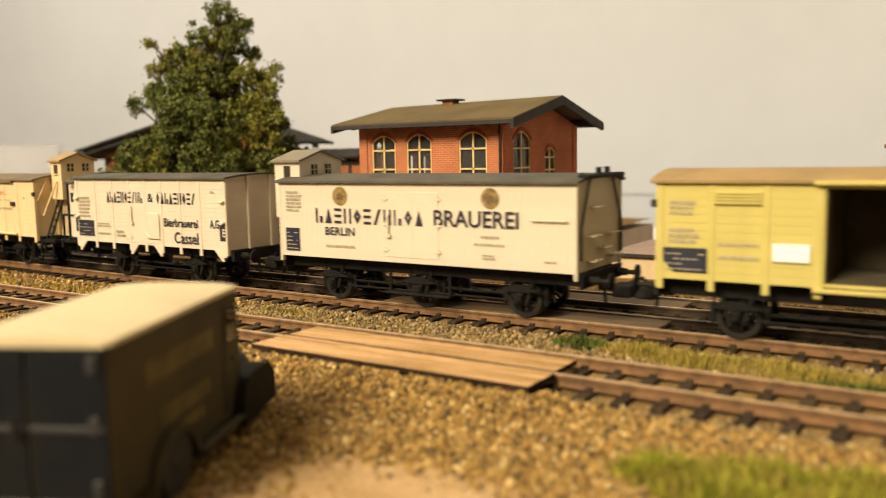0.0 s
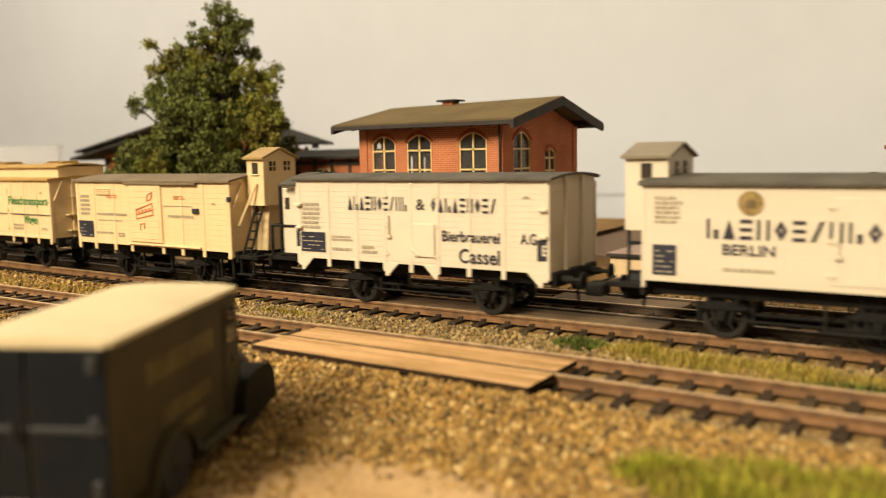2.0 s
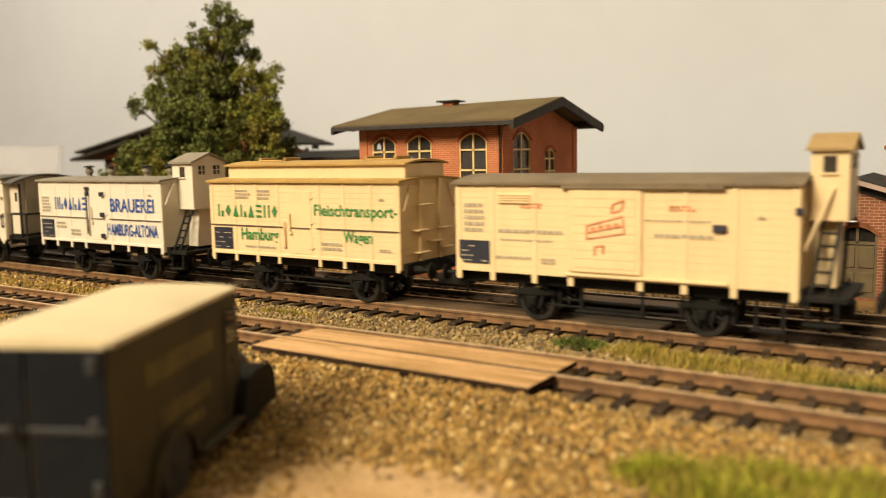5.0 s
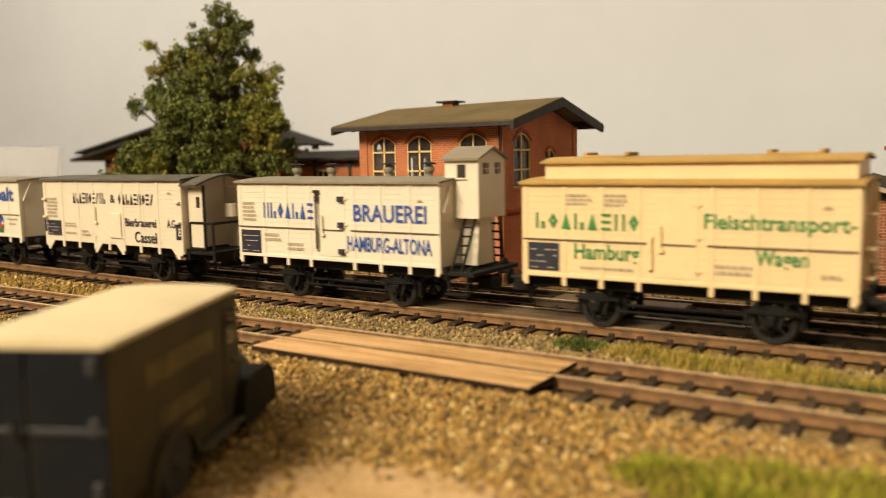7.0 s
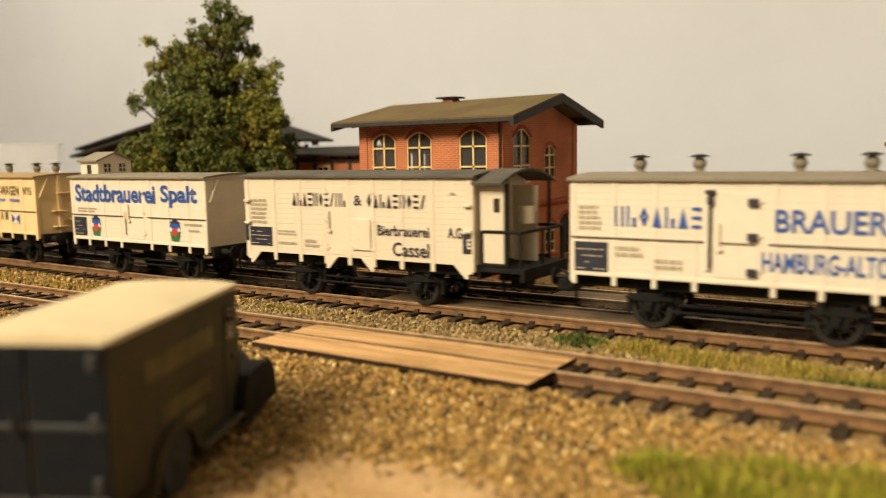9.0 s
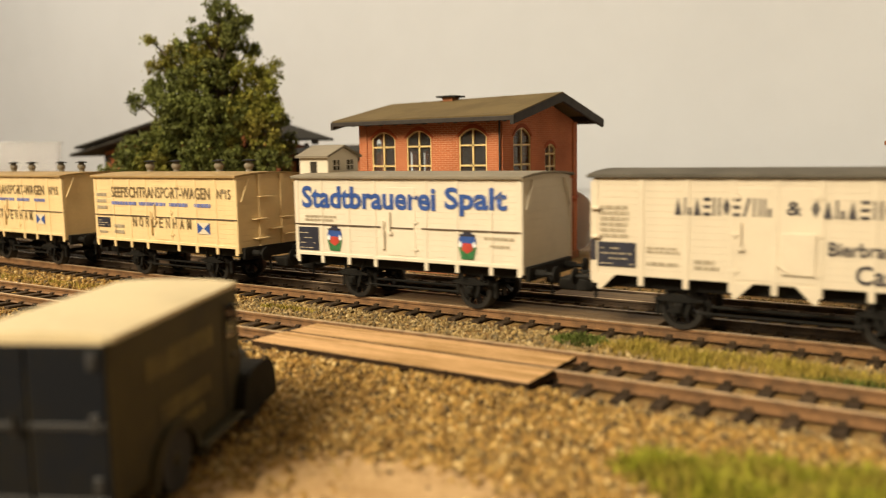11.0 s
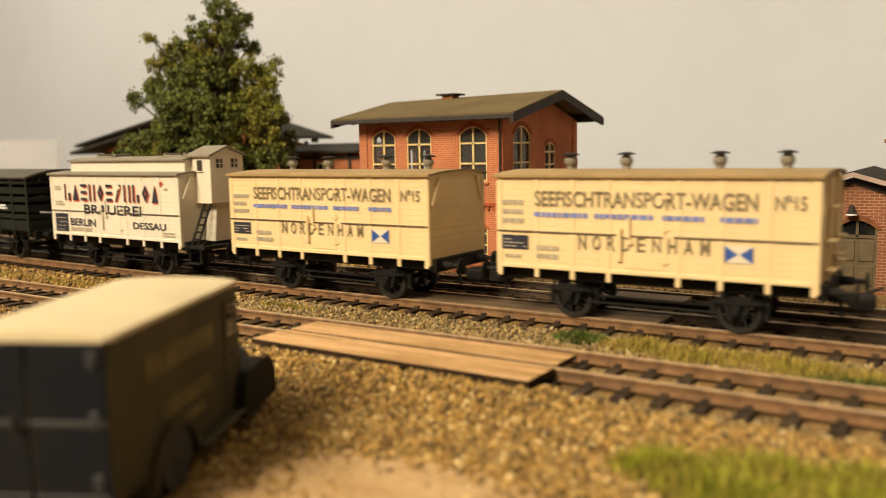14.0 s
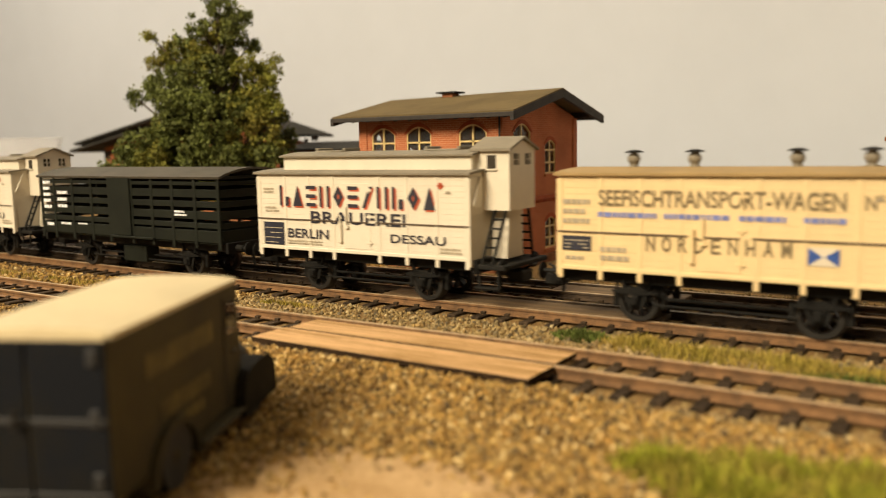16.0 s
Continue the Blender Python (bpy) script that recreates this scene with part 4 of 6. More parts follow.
def louvred_van(name, u0, u1, platform):
    w, L = wagon(name, u0, u1, "cream white boarded brewery van with open brake platform" if platform > 0 else "cream white boarded brewery van with dark curved roof", 91.2)
    chassis(w, L, (-24, 24))
    shell(w, L, 14.4, 40.1, 41.9, CREAM, ROOF_GREY, 1.2, "dark grey curved roof")
    boards(w, L, 14.3, 39.7, CREAM)
    xs = (-44.6, -32.3, -20.8, -9.8, 0.0, 9.7, 20.4, 31.7, 44.6)
    posts(w, xs, CREAM, 11.8, 39.7, 1.5)
    for x in (-44.6, 44.6, -9.8, 9.7):
        s = 1 if x > 0 else -1
        part("gusset", Shape().prism([(x, 14.4), (x - s * 5, 14.4), (x - s * 1.0, 10.4), (x, 10.4)], "y", -16.4, -15.8), CREAM, w)
    end_detail(w, L, 14.4, 39.0, CREAM, brace=False)
    door(w, -9.4, 9.4, 15, 37.5, CREAM, 2, 0.12)
    part("door_flap", Shape().box(1.5, 9.0, -16.95, -16.4, 17, 27, 0.12).tube((0.5, -17, 19.5), (3.4, -17, 17.5), 0.3, n=6), CREAM, w)
    shapes(w, 10, INK, -23.9, -0.6, 30.6, 35.0, stroke=0.26)
    words(w, "&", INK, 2.3, 5.6, 31.1, 34.4)
    shapes(w, 9, INK, 7.4, 30.0, 30.6, 34.8, stroke=0.26)
    words(w, "Bierbrauerei", INK, 11.4, 30.7, 22.0, 25.3)
    words(w, "A.G.", INK, 37.2, 42.7, 22.2, 25.4)
    words(w, "Cassel", INK, 17.1, 30.6, 15.8, 20.2)
    e = part("corner_mark", Shape().box(42.9, 45.9, FRONT - 0.02, FRONT + 0.6, 17.8, 23.6, 0.05), INK, w, "black corner mark")
    words(e, "E", CREAM, 43.9, 45.2, 19.3, 22.2).location = (0, -0.00008, 0)
    part("corner_mark", Shape().box(-45.9 * K[0], -44.3 * K[0], FRONT - 0.02, FRONT + 0.6, 18.0, 23.6, 0.05), INK, w, "black corner mark")
    panel(w, -43.8, -33.6, 16.6, 23.0)
    for n, a, b, c, d in ((2, -30.8, -22.1, 20.5, 22.5), (1, -30.7, -22.7, 17.3, 18.7), (2, -18.7, -12.3, 16.9, 19.8), (6, -43.2, -35.1, 24.1, 33.0)):
        small(w, n, a, b, c, d)
    for x in (-44.9, 44.9):
        for z in (31.5, 24):
            part("lamp_bracket", Shape().box(x - 1.2, x + 1.2, -17.6, -16.4, z, z + 0.8, 0.15), CREAM, w)
    plate_sign(w, 39.5, 35)
    if platform:
        h, e = L / 2, platform

        def span(p, q):
            return sorted((e * (h + p), e * (h + q)))
        part("platform", Shape().box(*span(0, 15), -14, 14, 12.4, 13.8, 0.2), BLACK, w, "black open brake platform")
        part("platform_roof", Shape().prism(arc(17.0, 38.6, 42.3) + arc(16.8, 37.9, 41.6)[::-1], "x", *span(0, 10 if e > 0 else 7)), ROOF_GREY, w)
        part("platform_door", Shape().box(*span(1.0, 8.8), -13.6, -13.0, 14, 37.2, 0.15), CREAM, w)
        part("door_window", Shape().box(*span(5.6, 7.6), -13.75, -13.55, 30, 34.0), DARK_HOLE, w)
        part("platform_back", Shape().box(*span(2.0, 10.5), 4, 4.6, 14, 37, 0.15).tube((e * (h + 9), 0, 26), (e * (h + 9), 0, 31), 2.6, n=14), CREAM, w)
        for y in (-13.6, 13.6):
            part("railing", Shape().tube((e * (h + 9.8), y, 13), (e * (h + 9.8), y, 38.2), 0.55, n=6).tube((e * (h + 14.2), y, 13), (e * (h + 14.2), y, 24.5), 0.5, n=6)
                 .tube((e * (h + 2), y, 24.3), (e * (h + 14.4), y, 24.3), 0.5, n=6).tube((e * (h + 2), y, 14.6), (e * (h + 9.8), y, 14.6), 0.6, n=6)
                 .tube((e * (h + 1.6), y, 13), (e * (h + 1.6), y, 24.5), 0.5, n=6), BLACK, w, "black platform railing")
        part("railing", Shape().tube((e * (h + 14.3), -13.6, 24.3), (e * (h + 14.3), 13.6, 24.3), 0.5, n=6).tube((e * (h + 14.3), 0, 13), (e * (h + 14.3), 0, 24.3), 0.5, n=6), BLACK, w)
        part("buffer_beam", Shape().box(*span(14.4, 15.8), -14.5, 14.5, 10.2, 14.0, 0.2), BLACK, w)


def boarded_van():
    w, L = wagon("covered_goods_wagon", -445.2, -351.6, "ivory boarded goods van with brakeman's cabin and red painted advert", 91.0)
    chassis(w, L, (-24, 24), steps=((-10, 9, 4.2), (36, 44, 3.4)))
    shell(w, L, 14.2, 39.2, 41.8, IVORY, ROOF_BROWN, 1.2, "brown grey curved roof")
    boards(w, L, 14.0, 39.0, IVORY, 1.9)
    posts(w, (-44.8, -33.9, -21.0, 19.6, 31.4, 44.8), IVORY, 11.6, 38.6, 1.7)
    posts(w, (-10.4, 8.5), IVORY, 11.6, 38.6, 1.7)
    end_detail(w, L, 14.2, 38.4, IVORY, brace=True)
    d = part("sliding_door", Shape().box(-11.0, 9.2, -17.0, -16.3, 15.8, 38.2, 0.15), IVORY, w)
    for k in range(9):
        part("board", Shape().box(-9.6, 7.8, -17.15, -16.9, 17 + 2.3 * k, 19.2 + 2.3 * k, 0.1), IVORY, d)
    part("door_rail", Shape().box(-13, 30, -17.6, -16.2, 38.0, 38.9, 0.15), ROOF_BROWN, w)
    part("door_track", Shape().box(-12, 31, -17.3, -16.2, 14.6, 15.3, 0.1), IVORY, w)
    lv = part("louvre", Shape().box(-32.9, -22.3, -16.5, -16.1, 33.6, 36.8, 0.1), IVORY, w)
    for k in range(4):
        part("slat", Shape().box(-32.5, -22.7, -16.9, -16.3, 33.9 + 0.7 * k, 34.3 + 0.7 * k, 0.1), IVORY, lv)
    for a, b, c, e in ((-25.1, -17.3, 32.5, 34.2), (15.7, 22.7, 32.5, 34.2)):
        small(w, 2, a, b, c, e, INK_FAINT_RED)
    # the red advert: slanting plain strokes on the door
    s = Shape()
    for p, q in (((-5.6, 26.5), (4.6, 28.6)), ((-5.6, 24.8), (4.9, 26.6)), ((-5.6, 24.8), (-5.6, 28.6)), ((4.7, 26.5), (4.4, 30.4)), ((-5.4, 28.4), (4.4, 31.0)),
                 ((1.2, 31.8), (4.0, 32.6)), ((1.2, 31.8), (1.6, 34.0)), ((1.6, 34), (4.6, 35.2)), ((4.6, 35.2), (4.0, 32.6)), ((-3.4, 22.8), (-0.8, 23.2)), ((-3.4, 20.4), (-3.4, 22.8)), ((-1, 21), (-0.8, 23.2))):
        s.tube((p[0], -17.2, p[1]), (q[0], -17.2, q[1]), 0.3, n=5)
    for k in range(4):
        s.box(-4.6 + 2.2 * k, -3.2 + 2.2 * k, -17.28, -17.16, 26.6 + 0.4 * k, 28.0 + 0.4 * k)
    part("advert_paint", s, INK_FAINT_RED, d, "red painted advert strokes")
    for n, a, b, c, e in ((1, -31.9, -12.8, 25.4, 27.0), (1, -31.3, -15.5, 23.3, 24.0), (1, 9.6, 25.9, 29.9, 30.5), (1, 12.1, 26.4, 25.7, 27.2), (5, -42.9, -36.1, 25.3, 34.2), (1, -33.0, -22.0, 18.1, 19.3), (2, -18.9, -13.5, 17.2, 19.1)):
        small(w, n, a, b, c, e)
    panel(w, -44.6, -34.8, 16.4, 23.0, cut=1.6)
    part("lock_plate", Shape().box(27.2, 30.5, -17.2, -16.3, 27.6, 29.5, 0.2), INK, w, "black lock plate")
    part("lock_plate", Shape().box(46.0, 47.8, -17.0, -16.0, 32.2, 34.0, 0.2), INK, w)
    plate_sign(w, 38.5, 31)
    cabin(w, 47.6, 56.0, 30.5, 47.4, IVORY, ROOF_TAN, "ivory brakeman's cabin on a raised platform", ladders=1)
    part("stay_rod", Shape().tube((52.9, -8.6, 38.5), (47.4, -12.5, 23.5), 0.45, n=6), IVORY, w, "pale slanting stay rod")


def ice_wagon(name, u0, u1, base, mat, roof_mat, label, vented=(), raised=False, cab="", kind=""):
    """The short refrigerator van in its several liveries."""
    w, L = wagon(name, u0, u1, label, base)
    h, k = L / 2, 1 / K[0]
    chassis(w, L, (-22, 23), steps=())
    shell(w, L, 14.3, 39.5, 41.1, mat, roof_mat, 1.0)
    boards(w, L, 14.2, 39.4, mat, 1.7)
    posts(w, ((-h + 0.8) * k, -29.4, -18.9, -8.8, 9.4, 19.7, 30.6, (h - 0.8) * k), mat, 11.6, 39.4, 1.3)
    part("lower_sill", Shape().box(-h, h, -16.44, -16.0, 14.0, 15.1, 0.12), mat, w)
    waist(w, L, 24.3, WAIST)
    end_detail(w, L, 14.3, 38.6, mat, stakes=(-5.5, 5.5) if not cab else (), brace=True)
    door(w, -4.6, 6.2, 15.6, 36.6, mat, 1, 0.15)
    part("door_bar", Shape().box(-6.4, -5.2, -17.2, -16.3, 17.5, 23.5, 0.1).tube((-5.8, -17.1, 22), (-5.4, -17.1, 26.4), 0.3, n=6), mat, w)
    part("door_gap", Shape().box(-3.2, 5.6, -16.75, -16.4, 24.1, 24.4), WAIST, w)
    plate_sign(w, 35.5, 33.8)
    if vented:
        vents(w, vented, 41.0)
    if raised:
        clerestory(w, -38 if raised == 2 else -35, 41 if raised == 2 else 40.5, mat, roof_mat)
    if cab == "right":
        cabin(w, h - 3.0, h + 8.8, 28.6, 46.4, mat, ROOF_PALE, "brakeman's cabin over a ladder platform", ladders=1)
    elif cab == "left":
        cabin(w, -h - 5, -h + 7.5, 30, 46.2, mat, ROOF_PALE, "cream brakeman's cabin rising over the roof")
    elif cab == "":
        end_steps(w, L, mat)
    return w


ROOF_TAN = material("tan_roof_paint", (0.32, 0.215, 0.09), 0.65, var=0.12, scale=90, bump=0.15, spec=0.25)
ROOF_PALE = material("pale_grey_roof", (0.195, 0.165, 0.115), 0.7, var=0.12, scale=90, bump=0.15)


def train():
    yellow_van()
    long_van()
    louvred_van("brewery_van", -319.5, -227.0, -1)
    boarded_van()
    w = ice_wagon("meat_transport_wagon", -550.2, -465.7, 83.0, IVORY, ROOF_OCHRE, "ivory meat van with raised ochre roof and green lettering", raised=2)
    shapes(w, 8, INK_GREEN, -37.9, -8.0, 27.3, 31.7)
    words(w, "Hamburg", INK_GREEN, -26.4, -8.5, 18.2, 23.6)
    words(w, "Fleischtransport-", INK_GREEN, 7.5, 41.0, 27.4, 32.3)
    words(w, "Wagen", INK_GREEN, 19.5, 31.2, 19.0, 24.0)
    panel(w, -39.9, -30.8, 15.8, 23.4)
    for n, a, b, c, e in ((2, 10.2, 19.2, 17.2, 20.3), (1, -24.7, -9.9, 16.6, 17.8), (3, -28.9, -21.5, 33.7, 37.1), (3, -18.2, -11.3, 33.5, 37.2), (2, 33.9, 39.1, 17.7, 18.9)):
        small(w, n, a, b, c, e)
    w = ice_wagon("beer_wagon", -662.6, -578.0, 82.5, CREAM_PALE, ROOF_PALE, "cream white beer van with blue lettering and roof ventilators", vented=(-29, -12.8, 12, 28), cab="right")
    shapes(w, 7, INK_BLUE, -29.5, -6.6, 27.5, 32.8)
    words(w, "BRAUEREI", INK_BLUE, 9.5, 37.0, 27.3, 32.7)
    words(w, "HAMBURG-ALTONA", INK_BLUE, 6.8, 38.7, 17.8, 22.6)
    panel(w, -40.2, -31.1, 15.2, 23.1)
    part("lock_bar", Shape().tube((-5.3, -17.3, 18), (-5.3, -17.3, 37), 0.35, n=6).box(-6.5, -4.1, -17.5, -16.6, 36.2, 37.2, 0.1).box(-6.0, -4.4, -17.5, -16.6, 33.6, 35.4, 0.1), INK, w, "black door lock bar")
    for z in (34.3, 26, 17.4):
        part("strap_hinge", Shape().box(3.6, 6.0, -17.4, -16.6, z - 0.9, z + 0.9, 0.1), INK, w, "black strap hinge")
    for n, a, b, c, e in ((5, -39.1, -32.3, 26.3, 33.2), (2, -29.2, -20.8, 19.5, 22.7), (2, -18.8, -10.4, 16.7, 19.8)):
        small(w, n, a, b, c, e)
    louvred_van("platform_brewery_van", -785.8, -693.3, 1)
    w = ice_wagon("town_brewery_wagon", -891.4, -806.6, 80.0, CREAM_PALE, ROOF_PALE, "cream white brewery van with blue script and shields", cab="left")
    words(w, "Stadtbrauerei", INK_BLUE, -37.0, 13.0, 29.7, 36.9, 0.03)
    words(w, "Spalt", INK_BLUE, 16.0, 35.8, 28.5, 36.9, 0.03)
    shield(w, -27.3, -21.2, 15.9, 23.8)
    shield(w, 20.2, 26.3, 15.9, 23.9)
    panel(w, -38.8, -30.7, 15.7, 23.3)
    for n, a, b, c, e in ((1, 28.6, 37.7, 21.7, 23.1), (1, 30.3, 36.3, 19.6, 20.8), (2, -36.0, -21.6, 25.3, 27.6)):
        small(w, n, a, b, c, e)
    for u0, u1, steps in ((-1003.8, -919.5, True), (-1112.2, -1027.4, False)):
        w = ice_wagon("fish_transport_wagon", u0, u1, 82.8, TAN, ROOF_TAN, "pale tan fish van with brown lettering and roof ventilators", vented=(-27.0, -10.3, 15.2, 31.8), cab="" if steps else "none")
        words(w, "SEEFISCHTRANSPORT-WAGEN", INK_BROWN, -29.9, 28.0, 31.4, 35.7)
        words(w, "N°15", INK_BROWN, 31.8, 38.7, 31.7, 35.4)
        for a, b in ((-30.1, -14.6), (-12.7, 3.0), (5.2, 15.6), (19.4, 28.1)):
            small(w, 1, a, b, 28.2, 30.6, INK_FAINT_BLUE)
        for k, ch in enumerate("NORDENHAM"):
            x = -17.2 + k * 4.0
            words(w, ch, INK_BROWN, x, x + 2.3, 20.1, 24.0)
        f = part("flag_mark", Shape().prism([(21.0, 18.7), (27.7, 18.7), (27.7, 22.9), (21.0, 22.9)], "y", FRONT, FRONT + 0.06), CREAM, w, "white flag with two blue triangles")
        part("flag_triangle", Shape().prism([(21.0, 18.7), (24.1, 20.8), (21.0, 22.9)], "y", FRONT - 0.06, FRONT).prism([(27.7, 18.7), (24.6, 20.8), (27.7, 22.9)], "y", FRONT - 0.06, FRONT), INK_BLUE, f)
        panel(w, -40.0, -31.9, 19.3, 23.2, 3)
        for n, a, b, c, e in ((2, -29.4, -21.3, 16.7, 21.3), (3, -39.8, -31.6, 26.3, 34.0), (1, -39, -34, 16.6, 18.2)):
            small(w, n, a, b, c, e)
    for u0, u1 in ((-1225.4, -1140.1), (-1470.5, -1385)):
        w = ice_wagon("dessau_beer_wagon", u0, u1, 83.5, CREAM_PALE, ROOF_PALE, "cream white beer van with raised roof and cabin", raised=1, cab="right")
        shapes(w, 11, INK_RED, -31.3, 32.1, 28.3, 35.1, dy=0.06)
        shapes(w, 11, INK, -31.9, 31.5, 28.8, 35.6)
        words(w, "BRAUEREI", INK, -18.1, 19.6, 23.3, 27.3)
        words(w, "BERLIN", INK, -28.3, -10.8, 18.2, 21.3)
        words(w, "DESSAU", INK, 13.8, 33.8, 18.3, 21.0)
        panel(w, -39.2, -30.2, 15.5, 23.1)
        for n, a, b, c, e in ((2, -28.4, -11.2, 16.0, 17.6), (2, -38.8, -33.1, 33.0, 35.0), (2, -38.3, -32.1, 26.5, 28.7), (2, 31.9, 40.4, 15.9, 17.9)):
            small(w, n, a, b, c, e)
        part("cross_mark", Shape().box(32.2, 33.5, FRONT, FRONT + 0.05, 35.2, 37.0).box(31.7, 34.0, FRONT, FRONT + 0.05, 35.8, 36.4), INK_RED, w)
    cattle_wagon()


INK_FAINT_BLUE = material("faded_blue_lettering", (0.16, 0.19, 0.42), 0.6, var=0.2, scale=500)


def cattle_wagon():
    w, L = wagon("cattle_wagon", -1360.7, -1244.5, "very dark green slatted cattle van with open gaps", 110.0)
    h = L / 2
    chassis(w, L, (-34, 34), tank=True)
    part("floor_panel", Shape().box(-h + 0.3, h - 0.3, -15.6, 15.6, 13.6, 14.6), GREEN_BLACK, w)
    top, under = arc(17.3, 38.2, 41.4), arc(17.0, 37.4, 40.6)
    part("roof", Shape().prism(top + under[::-1], "x", -h - 1.2, h + 1.2), ROOF_DARK, w, "dark brown curved roof")
    rows = ((14.2, 18.6), (19.4, 21.4), (22.6, 25.6), (27.0, 29.3), (30.6, 33.6), (35.0, 36.4), (37.2, 38.4))
    for z0, z1 in rows:
        for y in (-16.2, 15.6):
            part("slat", Shape().box(-h + 0.3, h - 0.3, y, y + 0.6, z0, z1, 0.12), GREEN_BLACK, w)
        for x in (-h, h - 0.6):
            part("slat", Shape().box(x, x + 0.6, -15.6, 15.6, z0, z1, 0.12), GREEN_BLACK, w)
    posts(w, (-54.2, -45.0, -32.3, -19.5, -7.8, 6.1, 18.1, 29.7, 42.0, 54.2), GREEN_BLACK, 11.8, 38.2, 1.6)
    for x in (-18.0, 6.0):
        part("inner_wall", Shape().box(x, x + 0.5, -15.4, 15.4, 14.6, 38), GREEN_BLACK, w)
    part("sliding_door", Shape().box(-8, 6.3, -17.1, -16.7, 15.0, 37.6).box(-7, 20, -17.4, -16.8, 13.9, 14.7, 0.1), GREEN_BLACK, w)
    for n, a, b, c, e in ((5, -52.5, -47, 24, 37), (3, -42.5, -35, 24.5, 33), (1, -41, -34, 17.4, 19.0), (1, -29, -23, 18.0, 18.9), (2, 31.0, 38, 23.5, 26.0), (1, -51, -46, 16.5, 19.5)):
        small(w, n, a, b, c, e, WHITE)


ROOF_DARK = material("dark_brown_roof", (0.06, 0.05, 0.032), 0.75, var=0.2, scale=90, bump=0.2)
train()


# ---- buildings behind the train ----
def brickwork(name, colour, colour2, mortar, across, course=0.9, long=2.9):
    """Brick too fine to be built singly; across names the wall's level axis."""
    m = material(name, colour, 0.85, var=0.2, scale=300, bump=0.0, spec=0.2)
    n, l = m.node_tree.nodes, m.node_tree.links
    p = n["Principled BSDF"]
    co = n.new("ShaderNodeTexCoord")
    sp, cb = n.new("ShaderNodeSeparateXYZ"), n.new("ShaderNodeCombineXYZ")
    l.new(co.outputs["Object"], sp.inputs[0])
    l.new(sp.outputs[across], cb.inputs[0])
    l.new(sp.outputs[2], cb.inputs[1])
    t = n.new("ShaderNodeTexBrick")
    t.inputs["Scale"].default_value = 100
    t.inputs["Brick Width"].default_value, t.inputs["Row Height"].default_value = long * 0.1, course * 0.1
    t.inputs["Mortar Size"].default_value, t.inputs["Mortar Smooth"].default_value = 0.013, 0.3
    t.inputs["Color1"].default_value, t.inputs["Color2"].default_value, t.inputs["Mortar"].default_value = (*colour, 1), (*colour2, 1), (*mortar, 1)
    l.new(cb.outputs[0], t.inputs["Vector"])
    stain = n.new("ShaderNodeTexNoise")
    stain.inputs["Scale"].default_value, stain.inputs["Detail"].default_value = 60, 5
    l.new(co.outputs["Object"], stain.inputs["Vector"])
    mr = n.new("ShaderNodeMapRange")
    mr.inputs[1].default_value, mr.inputs[2].default_value, mr.inputs[3].default_value, mr.inputs[4].default_value = 0.3, 0.75, 1.12, 0.74
    l.new(stain.outputs["Fac"], mr.inputs[0])
    hsv = n.new("ShaderNodeHueSaturation")
    l.new(mr.outputs[0], hsv.inputs["Value"])
    l.new(t.outputs["Color"], hsv.inputs["Color"])
    l.new(hsv.outputs["Color"], p.inputs["Base Color"])
    bp = n.new("ShaderNodeBump")
    bp.invert = True
    bp.inputs["Strength"].default_value, bp.inputs["Distance"].default_value = 0.6, 0.0002
    l.new(t.outputs["Fac"], bp.inputs["Height"])
    l.new(bp.outputs["Normal"], p.inputs["Normal"])
    return m


RED_X = brickwork("red_brick_front", (0.46, 0.14, 0.055), (0.40, 0.115, 0.045), (0.56, 0.28, 0.15), 0)
RED_Y = brickwork("red_brick_gable", (0.46, 0.14, 0.055), (0.40, 0.115, 0.045), (0.48, 0.2, 0.10), 1)
# small shed's brown brick, its colours lowered to stand for shade
SHED_X = brickwork("shaded_brown_brick_front", (0.235, 0.082, 0.040), (0.185, 0.062, 0.030), (0.36, 0.24, 0.15), 0, 1.05, 3.0)
SHED_Y = brickwork("shaded_brown_brick_side", (0.235, 0.082, 0.040), (0.185, 0.062, 0.030), (0.36, 0.24, 0.15), 1, 1.05, 3.0)
INFILL = brickwork("infill_brick", (0.36, 0.115, 0.045), (0.30, 0.09, 0.036), (0.40, 0.2, 0.1), 0, 1.1, 3.0)


def pierced(x0, x1, z0, z1, columns, axis, a, b, gable=None):
    """A wall with arched openings that go through it; columns are (left, right, [(sill, spring, rise), ...])."""
    s = Shape()

    def top(u):
        return z1 if gable is None else z1 + (gable - z1) * max(0.0, 1 - abs(u - (x0 + x1) / 2) / ((x1 - x0) / 2))
    edge = x0
    m = (x0 + x1) / 2
    for l, r, holes in columns + [(x1, x1, [])]:
        pts = [(edge, z0), (l, z0), (l, top(l))]
        if gable is not None and edge < m < l:
            pts.append((m, top(m)))
        s.prism(pts + [(edge, top(edge))], axis, a, b)
        low = [(l, z0), (r, z0)]
        for sill, spring, rise in holes:
            s.prism(low + [(r, sill), (l, sill)], axis, a, b)
            low = [(r - (r - l) * k / 10, spring + rise * (1 - (1 - 2 * k / 10) ** 2)) for k in range(11)][::-1]
        if holes:
            pts = low + [(r, top(r))]
            if gable is not None and l < m < r:
                pts.append((m, top(m)))
            s.prism(pts + [(l, top(l))], axis, a, b)
        edge = r
    return s


